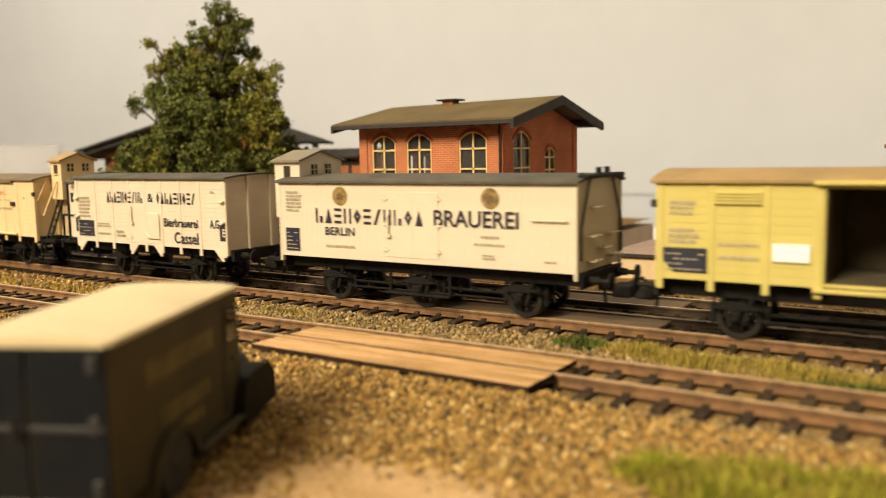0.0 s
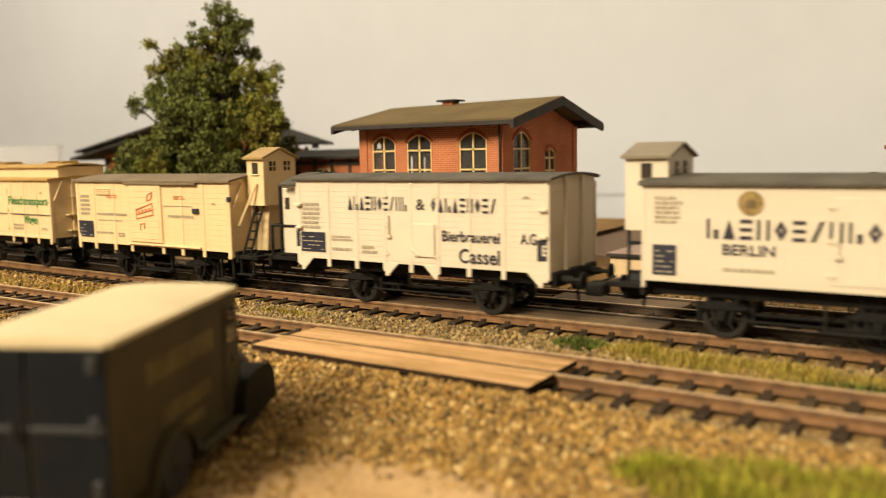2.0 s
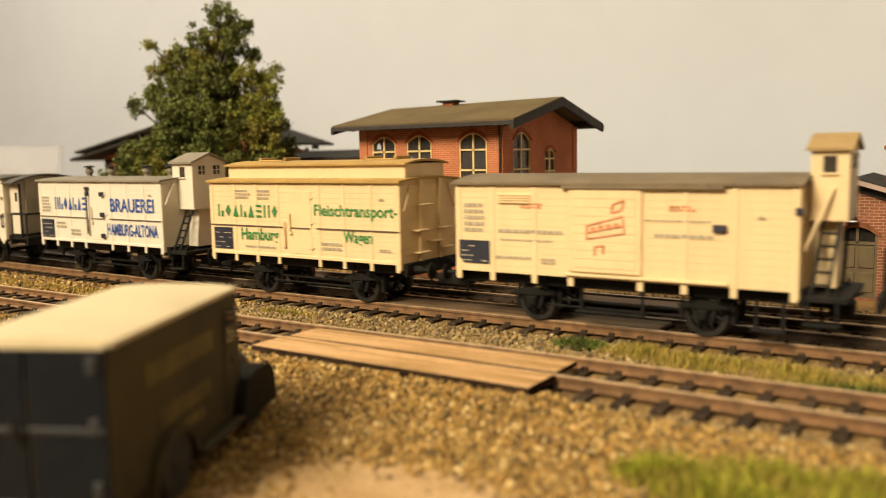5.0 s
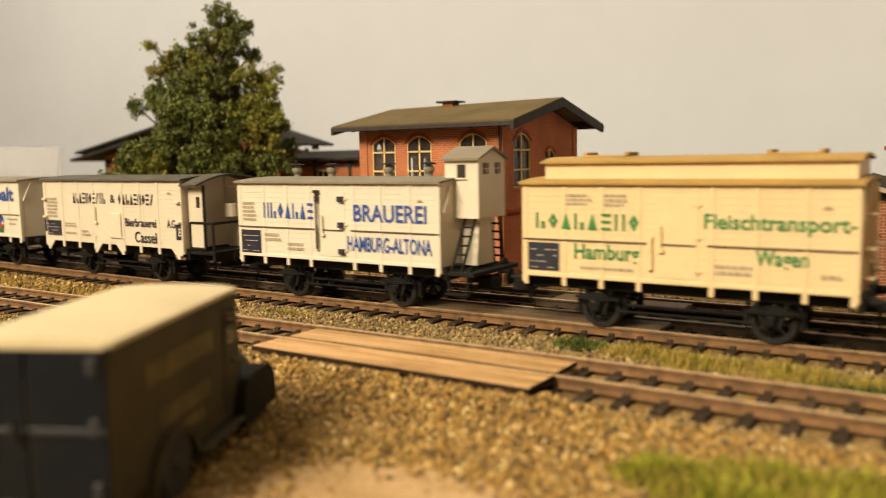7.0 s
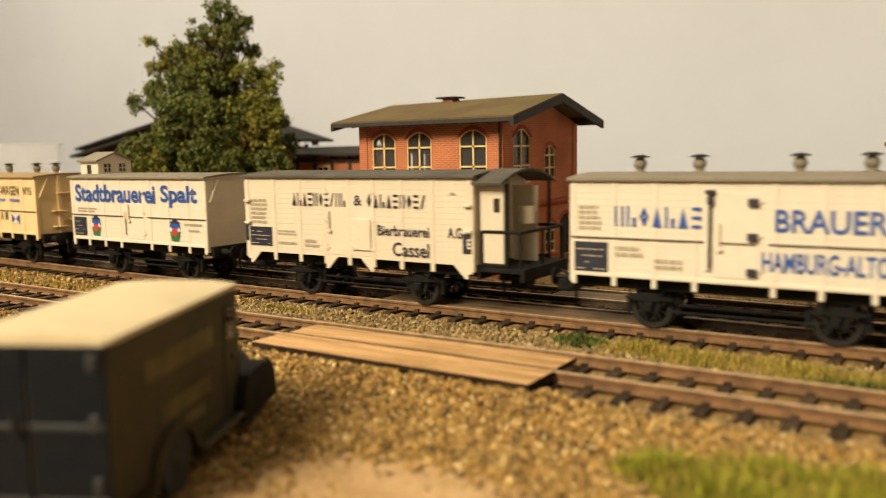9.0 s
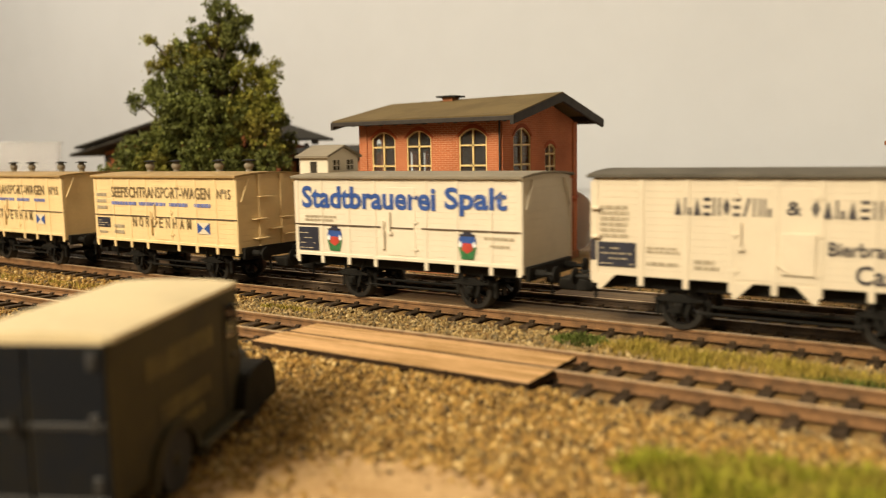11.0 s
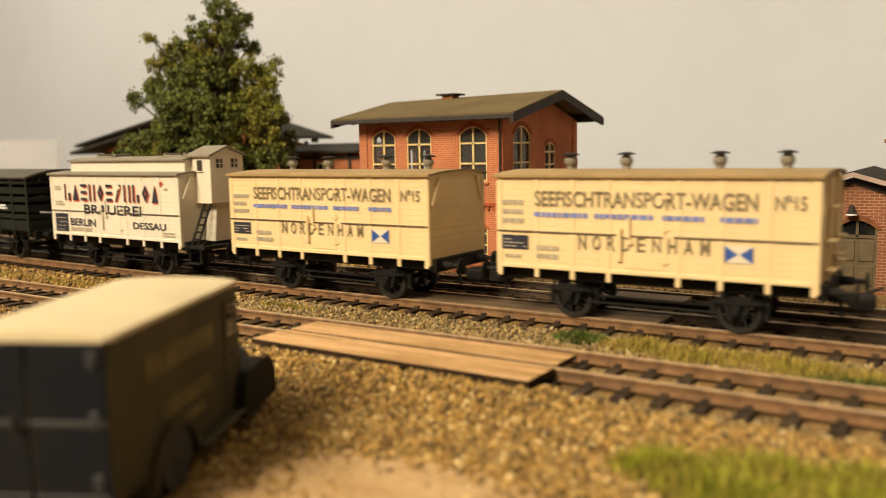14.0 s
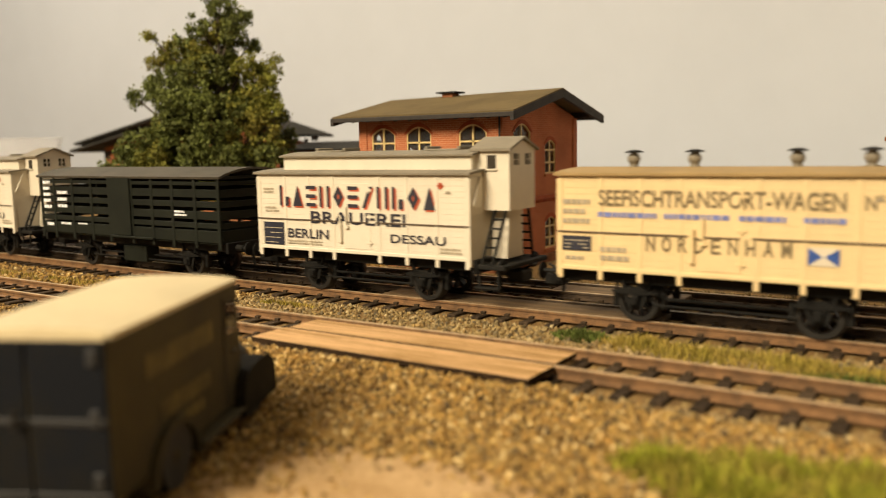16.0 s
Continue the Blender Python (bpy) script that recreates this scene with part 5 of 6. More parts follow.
def arched_window(parent, l, r, sill, spring, rise, axis, face, inward, mat, bars=(0.5, 1.0), name="window"):
    """Frame, glazing bars and a dark pane set back in its opening."""
    back = face + inward * 0.25
    f = 0.6
    outer = [(l, sill), (r, sill)] + [(r - (r - l) * k / 10, spring + rise * (1 - (1 - 2 * k / 10) ** 2)) for k in range(11)]
    inner = [(l + f, sill + f), (r - f, sill + f)] + [(r - f - (r - l - 2 * f) * k / 10, spring - 0.2 + (rise - f * 0.6) * (1 - (1 - 2 * k / 10) ** 2)) for k in range(11)]
    fr = Shape()
    n = len(outer)

    def at(p, w):
        return (p[0], w, p[1]) if axis == "y" else (w, p[0], p[1])
    d0, d1 = back, back + inward * 0.7
    fr.add([at(p, d0) for p in outer] + [at(p, d0) for p in inner] + [at(p, d1) for p in outer] + [at(p, d1) for p in inner],
           [q for k in range(n) for q in ((k, (k + 1) % n, n + (k + 1) % n, n + k), (n + k, n + (k + 1) % n, 3 * n + (k + 1) % n, 3 * n + k))])
    w = part(name, fr, mat, parent, "arched window with pale glazing bars")

    def bar(x0, x1, z0, z1):
        s = Shape()
        lo, hi = sorted((d0 + inward * 0.1, d1))
        return s.box(x0, x1, lo, hi, z0, z1) if axis == "y" else s.box(lo, hi, x0, x1, z0, z1)
    m = (l + r) / 2
    part("mullion", bar(m - 0.42, m + 0.42, sill + f, spring + rise - f), mat, w)
    for k in bars:
        z = sill + (spring - sill) * k
        part("glazing_bar", bar(l + f, r - f, z - 0.36, z + 0.36), mat, w)
    lo, hi = sorted((back + inward * 0.9, back + inward * 1.2))
    part("pane", Shape().prism(outer, axis, lo, hi), GLASS, w, "clear window pane")
    lo, hi = sorted((face - inward * 0.7, face + inward * 0.6))
    sl = Shape()
    part("window_sill", sl.box(l - 0.8, r + 0.8, lo, hi, sill - 1.3, sill - 0.1, 0.2) if axis == "y" else sl.box(lo, hi, l - 0.8, r + 0.8, sill - 1.3, sill - 0.1, 0.2), RED_X, w)


def station_house():
    t = thing("brick_house", "two-storey red brick station house with olive felt roof", "house", (0, 0, 0))
    x0, x1, y0, y1, e = -238.7, -165.7, 300.0, 374.0, 59.5
    cols = [(-231.8, -218.9, [(3, 14, 2), (33.6, 52.9, 3.0)]), (-212.8, -199.9, [(3, 14, 2), (33.6, 53.0, 3.1)]), (-186.0, -172.6, [(3, 14, 2), (33.6, 53.1, 3.3)])]
    part("wall", pierced(x0, x1, -5, e, cols, "y", y0, y0 + 3), RED_X, t, "red brick front wall")
    side = [(310.2, 326.2, [(33.6, 52.9, 3.6)]), (340.0, 350.9, [(1.0, 13.0, 2.0), (34.5, 47.5, 2.0)]), (355.5, 367.5, [(-4.0, 15.0, 2.5)])]
    part("wall", pierced(y0 + 3, y1, -5, e, side, "x", x1 - 3, x1, gable=69.0), RED_Y, t, "red brick gable wall")
    part("wall", pierced(y0 + 3, y1, -5, e, [(309.0, 316.0, [(33.6, 52.0, 2.0)]), (334.5, 341.5, [(33.6, 46.0, 1.5)]), (347.0, 352.5, [(33.6, 46.0, 1.5)])], "x", x0, x0 + 3, gable=69.0), RED_Y, t)
    part("wall", pierced(x0 + 3, x1 - 3, -5, e, [], "y", y1 - 3, y1), RED_X, t)
    part("inner_floor", Shape().box(x0 + 3, x1 - 3, y0 + 3, y1 - 3, 24, 26), DARK_HOLE, t)
    for l, r, holes in cols:
        for a, b, c in holes:
            arched_window(t, l, r, a, b, c, "y", y0, 1, FRAME_CREAM, (0.38, 0.81))
    for l, r, holes in side[:2]:
        for a, b, c in holes:
            arched_window(t, l, r, a, b, c, "x", x1, -1, FRAME_CREAM, (0.38, 0.81))
    part("door", Shape().box(x1 - 1.6, x1 - 1.0, 355.5, 367.5, -4, 17.4), DARK_HOLE, t, "dark arched side door")
    for l, r, zs, rise, pos in [(c[0], c[1], h[1], h[2], "y") for c in cols for h in c[2]] + [(c[0], c[1], h[1], h[2], "x") for c in side for h in c[2]]:
        ring = [(l - 1.2 + (r - l + 2.4) * k / 12, zs + (rise + 1.7) * (1 - (1 - 2 * k / 12) ** 2)) for k in range(13)] + [(r - (r - l) * k / 12, zs + rise * (1 - (1 - 2 * k / 12) ** 2)) for k in range(13)]
        part("window_arch", Shape().prism(ring, pos, *((y0 - 0.35, y0 + 0.5) if pos == "y" else (x1 - 0.5, x1 + 0.35))), BRICK, t)
    part("belt_course", Shape().box(x0 - 0.8, x1 + 0.9, y0 - 0.9, y0 + 0.3, 23.4, 25.0, 0.15).box(x1 - 0.3, x1 + 0.9, y0 - 0.9, y1 + 0.6, 23.4, 25.0, 0.15), BRICK, t)
    me = Shape().box(-0.5, 0.5, -0.5, 0.5, 0, 1.3).mesh("dentil", BRICK)
    for k in range(30):
        part("dentil", me, None, t, at=(x0 + 1.2 + k * 2.43, y0 - 0.4, 22.0))
        part("dentil", me, None, t, at=(x1 + 0.4, y0 + 1.2 + k * 2.45, 22.0))
    for x, y in ((x0 + 2.2, y0 - 0.5), (x1 - 2.2, y0 - 0.5)):
        part("pilaster", Shape().box(x - 2.2, x + 2.2, y, y + 0.6, -5, e, 0.1), RED_X, t)
    part("pilaster", Shape().box(x1 - 0.2, x1 + 0.5, y1 - 4.4, y1, -5, e, 0.1), RED_Y, t)
    part("pilaster", Shape().box(x1 - 0.2, x1 + 0.5, y0, y0 + 4.4, -5, e, 0.1), RED_Y, t)
    part("plinth", Shape().box(x0 - 1, x1 + 1, y0 - 1, y1 + 1, -6, -1.5, 0.2), BRICK_BROWN, t)
    part("down_pipe", Shape().tube((x1 - 0.3, y0 - 1.0, -4), (x1 - 0.3, y0 - 1.0, e), 0.45, n=8), TIMBER, t)
    # roof: two felted slopes on dark rafters
    ym, ze, zr, ya, yb, xa, xb = 336.8, 60.0, 70.6, 291.5, 382.0, -247.5, -155.5
    sag = Shape().prism([(ya, ze), (ym, zr), (yb, ze), (yb, ze + 1.2), (ym, zr + 1.4), (ya, ze + 1.2)], "x", xa, xb)
    sag.v = [(x, y, z - (1.6 if x < -200 else 0.3) * (abs(y - ym) < 1)) for x, y, z in sag.v]
    roof = part("roof", sag, FELT_OLIVE, t, "olive brown roofing felt")
    for x in (xa - 0.3, xb - 1.2):
        top = zr - (1.6 if x < -200 else 0.3)
        part("barge_board", Shape().prism([(ya - 0.6, ze - 2.8), (ym, top - 2.6), (yb + 0.6, ze - 2.8), (yb + 0.6, ze + 0.6), (ym, top + 0.9), (ya - 0.6, ze + 0.6)], "x", x, x + 1.5), TIMBER, roof)
    for y in (ya - 0.5, yb - 0.7):
        part("gutter", Shape().box(xa, xb, y, y + 1.2, ze - 1.3, ze + 0.6, 0.2), TIMBER, roof)
    for k in range(12):
        x = xa + 4 + k * 7.6
        part("rafter", Shape().prism([(ya + 0.5, ze - 1.6), (y0, ze + 0.2), (y0, ze + 1.6), (ya + 0.5, ze)], "x", x - 0.7, x + 0.7), TIMBER, roof)
    for y, s in ((y0 + 2, -1), (y1 - 2, 1)):
        z = zr - abs(y - ym) / (ym - ya) * (zr - ze)
        part("purlin", Shape().box(x1 - 2, xb - 0.8, y - 1, y + 1, z - 2.8, z - 0.3, 0.15), TIMBER, roof)
    part("purlin", Shape().box(x1 - 2, xb - 0.8, ym - 1, ym + 1, zr - 3.6, zr - 0.6, 0.15), TIMBER, roof)
    c = part("chimney", Shape().box(-215.6, -209.8, 333.5, 339.5, 66, 71.9, 0.2), BRICK_BROWN, roof)
    part("chimney_cap", Shape().box(-218.2, -207.4, 332, 341, 71.9, 72.7, 0.15), SLATE, c)


def goods_shed():
    t = thing("timber_framed_shed", "half-timbered brick goods shed with a wide dark roof", "shed", (0, 0, 0))
    y0, y1 = 440, 466
    part("wall", Shape().prism([(-622, -5), (-400, -5), (-400, 52), (-490, 74), (-622, 51)], "y", y0, y0 + 3), INFILL, t, "brick infill wall")
    part("wall", Shape().box(-622, -619, y0 + 3, y1, -5, 51).box(-403, -400, y0 + 3, y1, -5, 52).box(-619, -403, y1 - 3, y1, -5, 51), INFILL, t)
    for k in range(11):
        x = -621 + k * 22.4
        top = 50 + max(0, 24 * (1 - abs(x + 490) / 125))
        part("timber_post", Shape().box(x - 1.5, x + 1.5, y0 - 0.7, y0 + 0.5, -5, top - 2), TIMBER, t)
        if k < 10:
            part("timber_brace", Shape().prism([(x + 1, 22), (x + 3.5, 22), (x + 21.5, 46), (x + 19, 46)] if k % 2 else [(x + 19, 22), (x + 21.5, 22), (x + 3.5, 46), (x + 1, 46)], "y", y0 - 0.6, y0 + 0.4), TIMBER, t)
    for z in (20, 46):
        part("timber_rail", Shape().box(-622, -395, y0 - 0.8, y0 + 0.5, z, z + 2.4), TIMBER, t)
    part("roof", Shape().prism([(-641, 53.8), (-490, 80.2), (-398, 55.6), (-398, 57.2), (-490, 82.4), (-641, 55.6)], "y", y0 - 16, y1 + 4), SLATE, t, "dark grey slate roof")
    part("lower_roof", Shape().prism([(-648, 47.6), (-575, 60.5), (-575, 62.8), (-648, 49.8)], "y", y0 - 16, y1), SLATE, t)
    me = Shape().box(-1, 1, -5, 0, -1.2, 1.2).mesh("rafter_end", TIMBER)
    for k in range(14):
        x = -640 + 20 * k
        z = 54.0 + (x + 645) / 155 * 24 if x < -490 else 78.2 - (x + 490) / 123 * 27
        part("rafter_end", me, None, t, at=(x, y0 - 8, z))
    l = thing("lean_to", "low dark-roofed timber lean-to between shed and house", "lean-to", (0, 0, 0))
    part("roof", Shape().prism([(394, 46.0), (436, 50.4), (436, 52), (394, 47.4)], "x", -392, -306), SLATE, l, "dark sloping roof")
    part("wall", Shape().box(-384, -310, 400, 402, -5, 45.8), INFILL, l)
    for k in range(6):
        x = -383 + k * 14.2
        part("timber_post", Shape().box(x - 1, x + 1, 399.2, 400.4, -5, 45.6), TIMBER, l)
    for z in (24, 42):
        part("timber_rail", Shape().box(-384, -310, 399.0, 400.4, z, z + 2), TIMBER, l)
    w = part("window", Shape().box(-352, -342, 399.2, 400.6, 28, 40), FRAME_CREAM, l)
    part("pane", Shape().box(-351, -347.6, 398.8, 399.6, 29, 39).box(-346.4, -343, 398.8, 399.6, 29, 39), PANE, w)
    part("wall", Shape().box(-384, -382, 402, 434, -5, 46).box(-312, -310, 402, 434, -5, 46).box(-382, -312, 432, 434, -5, 49), INFILL, l)


def small_shed():
    t = thing("small_brick_shed", "small brown brick shed with an arched olive door", "shed", (0, 0, 0))
    x0, x1, y0, y1 = -57.8, -18.0, 318.0, 372.0
    part("wall", pierced(x0, x1, -5, 29.5, [(-42.9, -30.0, [(-4.5, 17.4, 3.0)])], "y", y0, y0 + 3, gable=35.0), SHED_X, t, "brown brick gable wall with pale joints")
    part("wall", Shape().box(x0, x0 + 3, y0 + 3, y1, -5, 29.5).box(x1 - 3, x1, y0 + 3, y1, -5, 29.5), SHED_Y, t)
    part("wall", pierced(x0 + 3, x1 - 3, -5, 29.8, [], "y", y1 - 3, y1), SHED_X, t)
    ring = [(-44.6 + 16.3 * k / 14, 17.0 + 5.2 * (1 - (1 - 2 * k / 14) ** 2)) for k in range(15)] + [(-30.0 - 12.9 * k / 14, 17.2 + 3.1 * (1 - (1 - 2 * k / 14) ** 2)) for k in range(15)]
    part("door_arch", Shape().prism(ring, "y", y0 - 0.3, y0 + 0.6), BRICK_BROWN, t)
    d = part("door", Shape().box(-42.9, -30.0, y0 + 1.2, y0 + 2.0, -4.5, 14.6), DOOR_OLIVE, t, "olive brown panelled double door")
    for a, b in ((-42.0, -37.0), (-35.9, -30.9)):
        for z0, z1 in ((-2.5, 4.5), (6, 13.4)):
            part("door_panel", Shape().box(a, b, y0 + 0.8, y0 + 1.4, z0, z1, 0.25), DOOR_OLIVE, d)
    part("fanlight", Shape().prism([(-42.9, 14.6), (-30, 14.6), (-30, 17.4), (-33, 19.6), (-36.45, 20.4), (-40, 19.6), (-42.9, 17.4)], "y", y0 + 1.4, y0 + 1.8), PANE, d)
    part("fanlight_bar", Shape().box(-42.9, -30, y0 + 0.7, y0 + 1.5, 14.2, 15.2).box(-36.9, -36.0, y0 + 0.7, y0 + 1.5, 14.6, 20.2), DOOR_OLIVE, d)
    part("door_frame", Shape().box(-42.9, -42.0, y0 + 0.4, y0 + 1.6, -4.5, 17.6).box(-30.9, -30.0, y0 + 0.4, y0 + 1.6, -4.5, 17.6), DOOR_OLIVE, d)
    xm = (x0 + x1) / 2
    r = part("roof", Shape().prism([(x0 - 8.0, 27.6), (xm, 36.0), (x1 + 8.0, 27.6), (x1 + 8.0, 28.9), (xm, 37.4), (x0 - 8.0, 28.9)], "y", y0 - 4, y1 + 4), SLATE, t, "dark low-pitched roof")
    part("barge_board", Shape().prism([(x0 - 8.1, 27.0), (xm, 35.4), (x1 + 8.1, 27.0), (x1 + 8.1, 28.6), (xm, 37.0), (x0 - 8.1, 28.6)], "y", y0 - 4.8, y0 - 4.0), CARD_BROWN, r)
    for y in (y0 + 6, y0 + 16, y0 + 26, y0 + 36, y0 + 46):
        for side, x in ((-1, x0), (1, x1)):
            part("rafter", Shape().prism([(x, 27.6), (x + side * 7.6, 26.0), (x + side * 7.6, 27.4), (x, 29.2)], "y", y - 0.8, y + 0.8), TIMBER, r)
    part("ceiling_board", Shape().prism([(x0, 26.0), (xm, 33.0), (x1, 26.0), (x1, 28.6), (xm, 35.2), (x0, 28.6)], "y", y0 - 0.8, y0 + 0.2), TIMBER, t)
    part("chimney", Shape().box(-30.4, -26.2, 340, 344, 33, 46.5, 0.2).box(-31.2, -25.4, 339.2, 344.8, 46.5, 48.0, 0.2), BRICK_BROWN, r)
    l = part("wall_lamp", Shape().tube((-38.0, y0, 24.0), (-38.0, y0 - 2.6, 24.6), 0.4, n=6).lathe([(0.6, 25.8), (1.0, 25.0), (1.2, 23.6), (2.0, 23.0)], 12, (-38.0, y0 - 2.6, 0)), TIMBER, t, "black wall lamp over the door")
    part("lamp_shade", Shape().lathe([(0.9, 23.2), (1.9, 22.5), (1.9, 22.3)], 14, (-38.0, y0 - 2.6, 0)), WHITE, l)


WALL_TRIM = material("grey_wall_strip", (0.34, 0.355, 0.37), 0.8, var=0.05, scale=10)


def loading_ramp():
    t = thing("loading_ramp", "low cream loading platform with a flat brown cover", "platform", (0, 0, 0))
    part("platform_wall", Shape().box(-131, -63, 330, 384, -6, 3.6, 0.3), CARD, t, "cream card wall")
    part("platform_edge", Shape().box(-132, -62, 328.5, 385, 3.6, 5.0, 0.2), TIMBER, t)
    part("cover", Shape().prism([(-133, 5.0), (-62, 5.0), (-62, 8.2), (-86, 8.8), (-112, 7.0)], "y", 330, 385), CARD_BROWN, t, "sloping brown cover")
    # plain white disc in place of a pale round patch behind the house
    p = thing("white_disc", "round white disc standing behind the house", "plate", (-176, 386, 11))
    part("disc", Shape().lathe([(13, -0.4), (16, -0.4), (16, 0.4), (13, 0.4)], 32, axis="y"), WHITE, p)
    s = thing("sideboard", "white sideboard standing beyond the layout", "sideboard", (0, 0, -950))
    part("top", Shape().box(-900, 900, 860, 1110, 872, 892, 3), WHITE, s)
    part("body", Shape().box(-890, 890, 870, 1100, 40, 872, 2), WHITE, s)
    for k in range(4):
        x = -885 + k * 445
        d = part("door", Shape().box(x, x + 437, 862, 870, 60, 860, 2), WHITE, s)
        part("handle", Shape().box(x + 200, x + 236, 852, 862, 780, 792, 2), STEEL, d)
    part("plinth", Shape().box(-860, 860, 890, 1090, 0, 40), WHITE, s)
    solid("wall_trim", Shape().box(-2600, 2400, 1248, 1250, -22, -20), WALL_TRIM, "thin wooden strip along the room wall", "trim", "structure")


def foliage(parent, name, blobs, mat, per, seed, leaf=1.5):
    """Small leaves in ragged clumps: every blob is broken into sprigs."""
    rng = np.random.default_rng(seed)
    v, f = [], []
    for cx, cy, cz, r in blobs:
        for _ in range(max(4, int(per * r * r / 100))):
            d = rng.normal(size=3)
            d /= np.linalg.norm(d)
            q = np.array((cx, cy, cz)) + d * r * rng.uniform(0.45, 1.03) * np.array((1, 1, 0.92))
            sr = rng.uniform(2.0, 4.2)
            for _ in range(int(16 * sr)):
                p = q + rng.normal(size=3) * sr * 0.42
                a = rng.normal(size=3)
                a /= np.linalg.norm(a)
                b = np.cross(a, rng.normal(size=3))
                b /= np.linalg.norm(b)
                s = leaf * rng.uniform(0.6, 1.2)
                k = len(v)
                v += [tuple(p - a * s * 0.6), tuple(p + b * s * 0.42), tuple(p + a * s * 0.6), tuple(p - b * s * 0.42)]
                f.append((k, k + 1, k + 2, k + 3))
    me = bpy.data.meshes.new(name)
    me.from_pydata([(x * MM, y * MM, z * MM) for x, y, z in v], [], f)
    me.materials.append(mat)
    return part(name, me, None, parent)


def tree():
    base = Vector((-384, 347, -5))
    t = thing("deciduous_tree", "tall model tree with ragged dark green and olive foliage", "tree", base)
    rng = random.Random(5)
    c, s = math.cos(YAW), math.sin(YAW)
    spots = ((398, 28, 30), (425, 42, 26), (395, 70, 34), (372, 58, 22), (440, 88, 22), (410, 108, 24), (372, 105, 32), (325, 108, 34), (290, 78, 12), (345, 95, 24), (286, 112, 18), (452, 150, 30),
             (478, 132, 22), (486, 165, 18), (440, 128, 20), (276, 160, 28), (255, 178, 14), (310, 160, 38), (352, 150, 40), (340, 200, 44), (395, 170, 30), (440, 200, 40), (480, 205, 30), (500, 215, 16),
             (390, 225, 48), (450, 250, 48), (495, 258, 26), (330, 250, 44), (300, 225, 30), (360, 285, 44), (430, 292, 44), (480, 290, 32), (310, 290, 36), (385, 330, 40), (440, 340, 40), (392, 132, 26), (384, 160, 32), (362, 132, 24), (404, 92, 22), (420, 70, 24), (400, 200, 36), (375, 190, 34))
    dark, olive, limbs = [], [], Shape()
    limbs.tube((0, 0, 0), (2, 1, 40), 5.2, 4.0, 12).tube((2, 1, 40), (4, 2, 80), 4.0, 2.4, 10).tube((4, 2, 80), (5, 1, 128), 2.4, 0.8, 8)
    for px, py, r in spots:
        o, z, rr = (px + (9 if px > 380 else 3) - 390) * 0.337, 47.9 + (271 - py) * 0.337 + 5, r * 0.337 * (0.98 if py < 115 else 1.08)
        d = rng.uniform(-1, 1) * 16 * min(1.0, (130 - z + 30) / 80)
        p = (o * c - d * s, o * s + d * c, z)
        # four clumps are set to lighter olive as light on them, others at random
        (olive if rng.random() < 0.38 or (px, py) in ((478, 132), (486, 165), (325, 108), (395, 70)) else dark).append((*p, rr))
        root = (3, 1, max(20, z - abs(o) * 0.7 - 14))
        limbs.tube(root, p, 1.1, 0.4, 6)
    for k in range(12):
        a = rng.uniform(0, 6.28)
        dark.append((26 * math.cos(a) * 0.8, 26 * math.sin(a), rng.uniform(30, 78), rng.uniform(10, 15)))
    part("trunk", limbs, BARK, t, "dark branching trunk", smooth=True)
    foliage(t, "crown", dark, LEAF, 27, 21, 1.7)
    foliage(t, "crown", olive, LEAF_OLIVE, 27, 22, 1.7)
    b = thing("bush", "round leafy bush beside the goods shed", "bush", (-411, 319, -5))
    low, high = [], []
    for k in range(22):
        o, z = rng.uniform(-18, 18), rng.uniform(8, 60)
        if z > 40:
            o *= 0.65
        d = rng.uniform(-10, 10)
        (low if rng.random() < 0.55 else high).append((o * c - d * s, o * s + d * c, z, rng.uniform(8, 12)))
    part("stem", Shape().tube((0, 0, 0), (0, 0, 40), 2.2, 0.8, 8), BARK, b)
    foliage(b, "leaves", low, LEAF, 26, 23)
    foliage(b, "leaves", high, LEAF_OLIVE, 26, 24)


def cup():
    t = thing("plastic_cup", "clear plastic cup standing on the far end", "cup", (-742, 436, -5))
    part("cup_wall", Shape().lathe([(26, 0), (36, 65), (37.4, 65.4), (37.4, 66.4), (35.2, 66.4), (25.2, 1.0)], 40), CUP, t, smooth=False)


# ---- the delivery van in the foreground ----
def rounded(x0, x1, z0, z1, r, n=5, top_only=True):
    pts = [(x0, z0), (x1, z0)]
    for cx, a0 in ((x1 - r, 0), (x0 + r, 90)):
        for k in range(n + 1):
            a = radians(a0 + 90 * k / n)
            pts.append((cx + r * math.cos(a), z1 - r + r * math.sin(a)))
    return pts


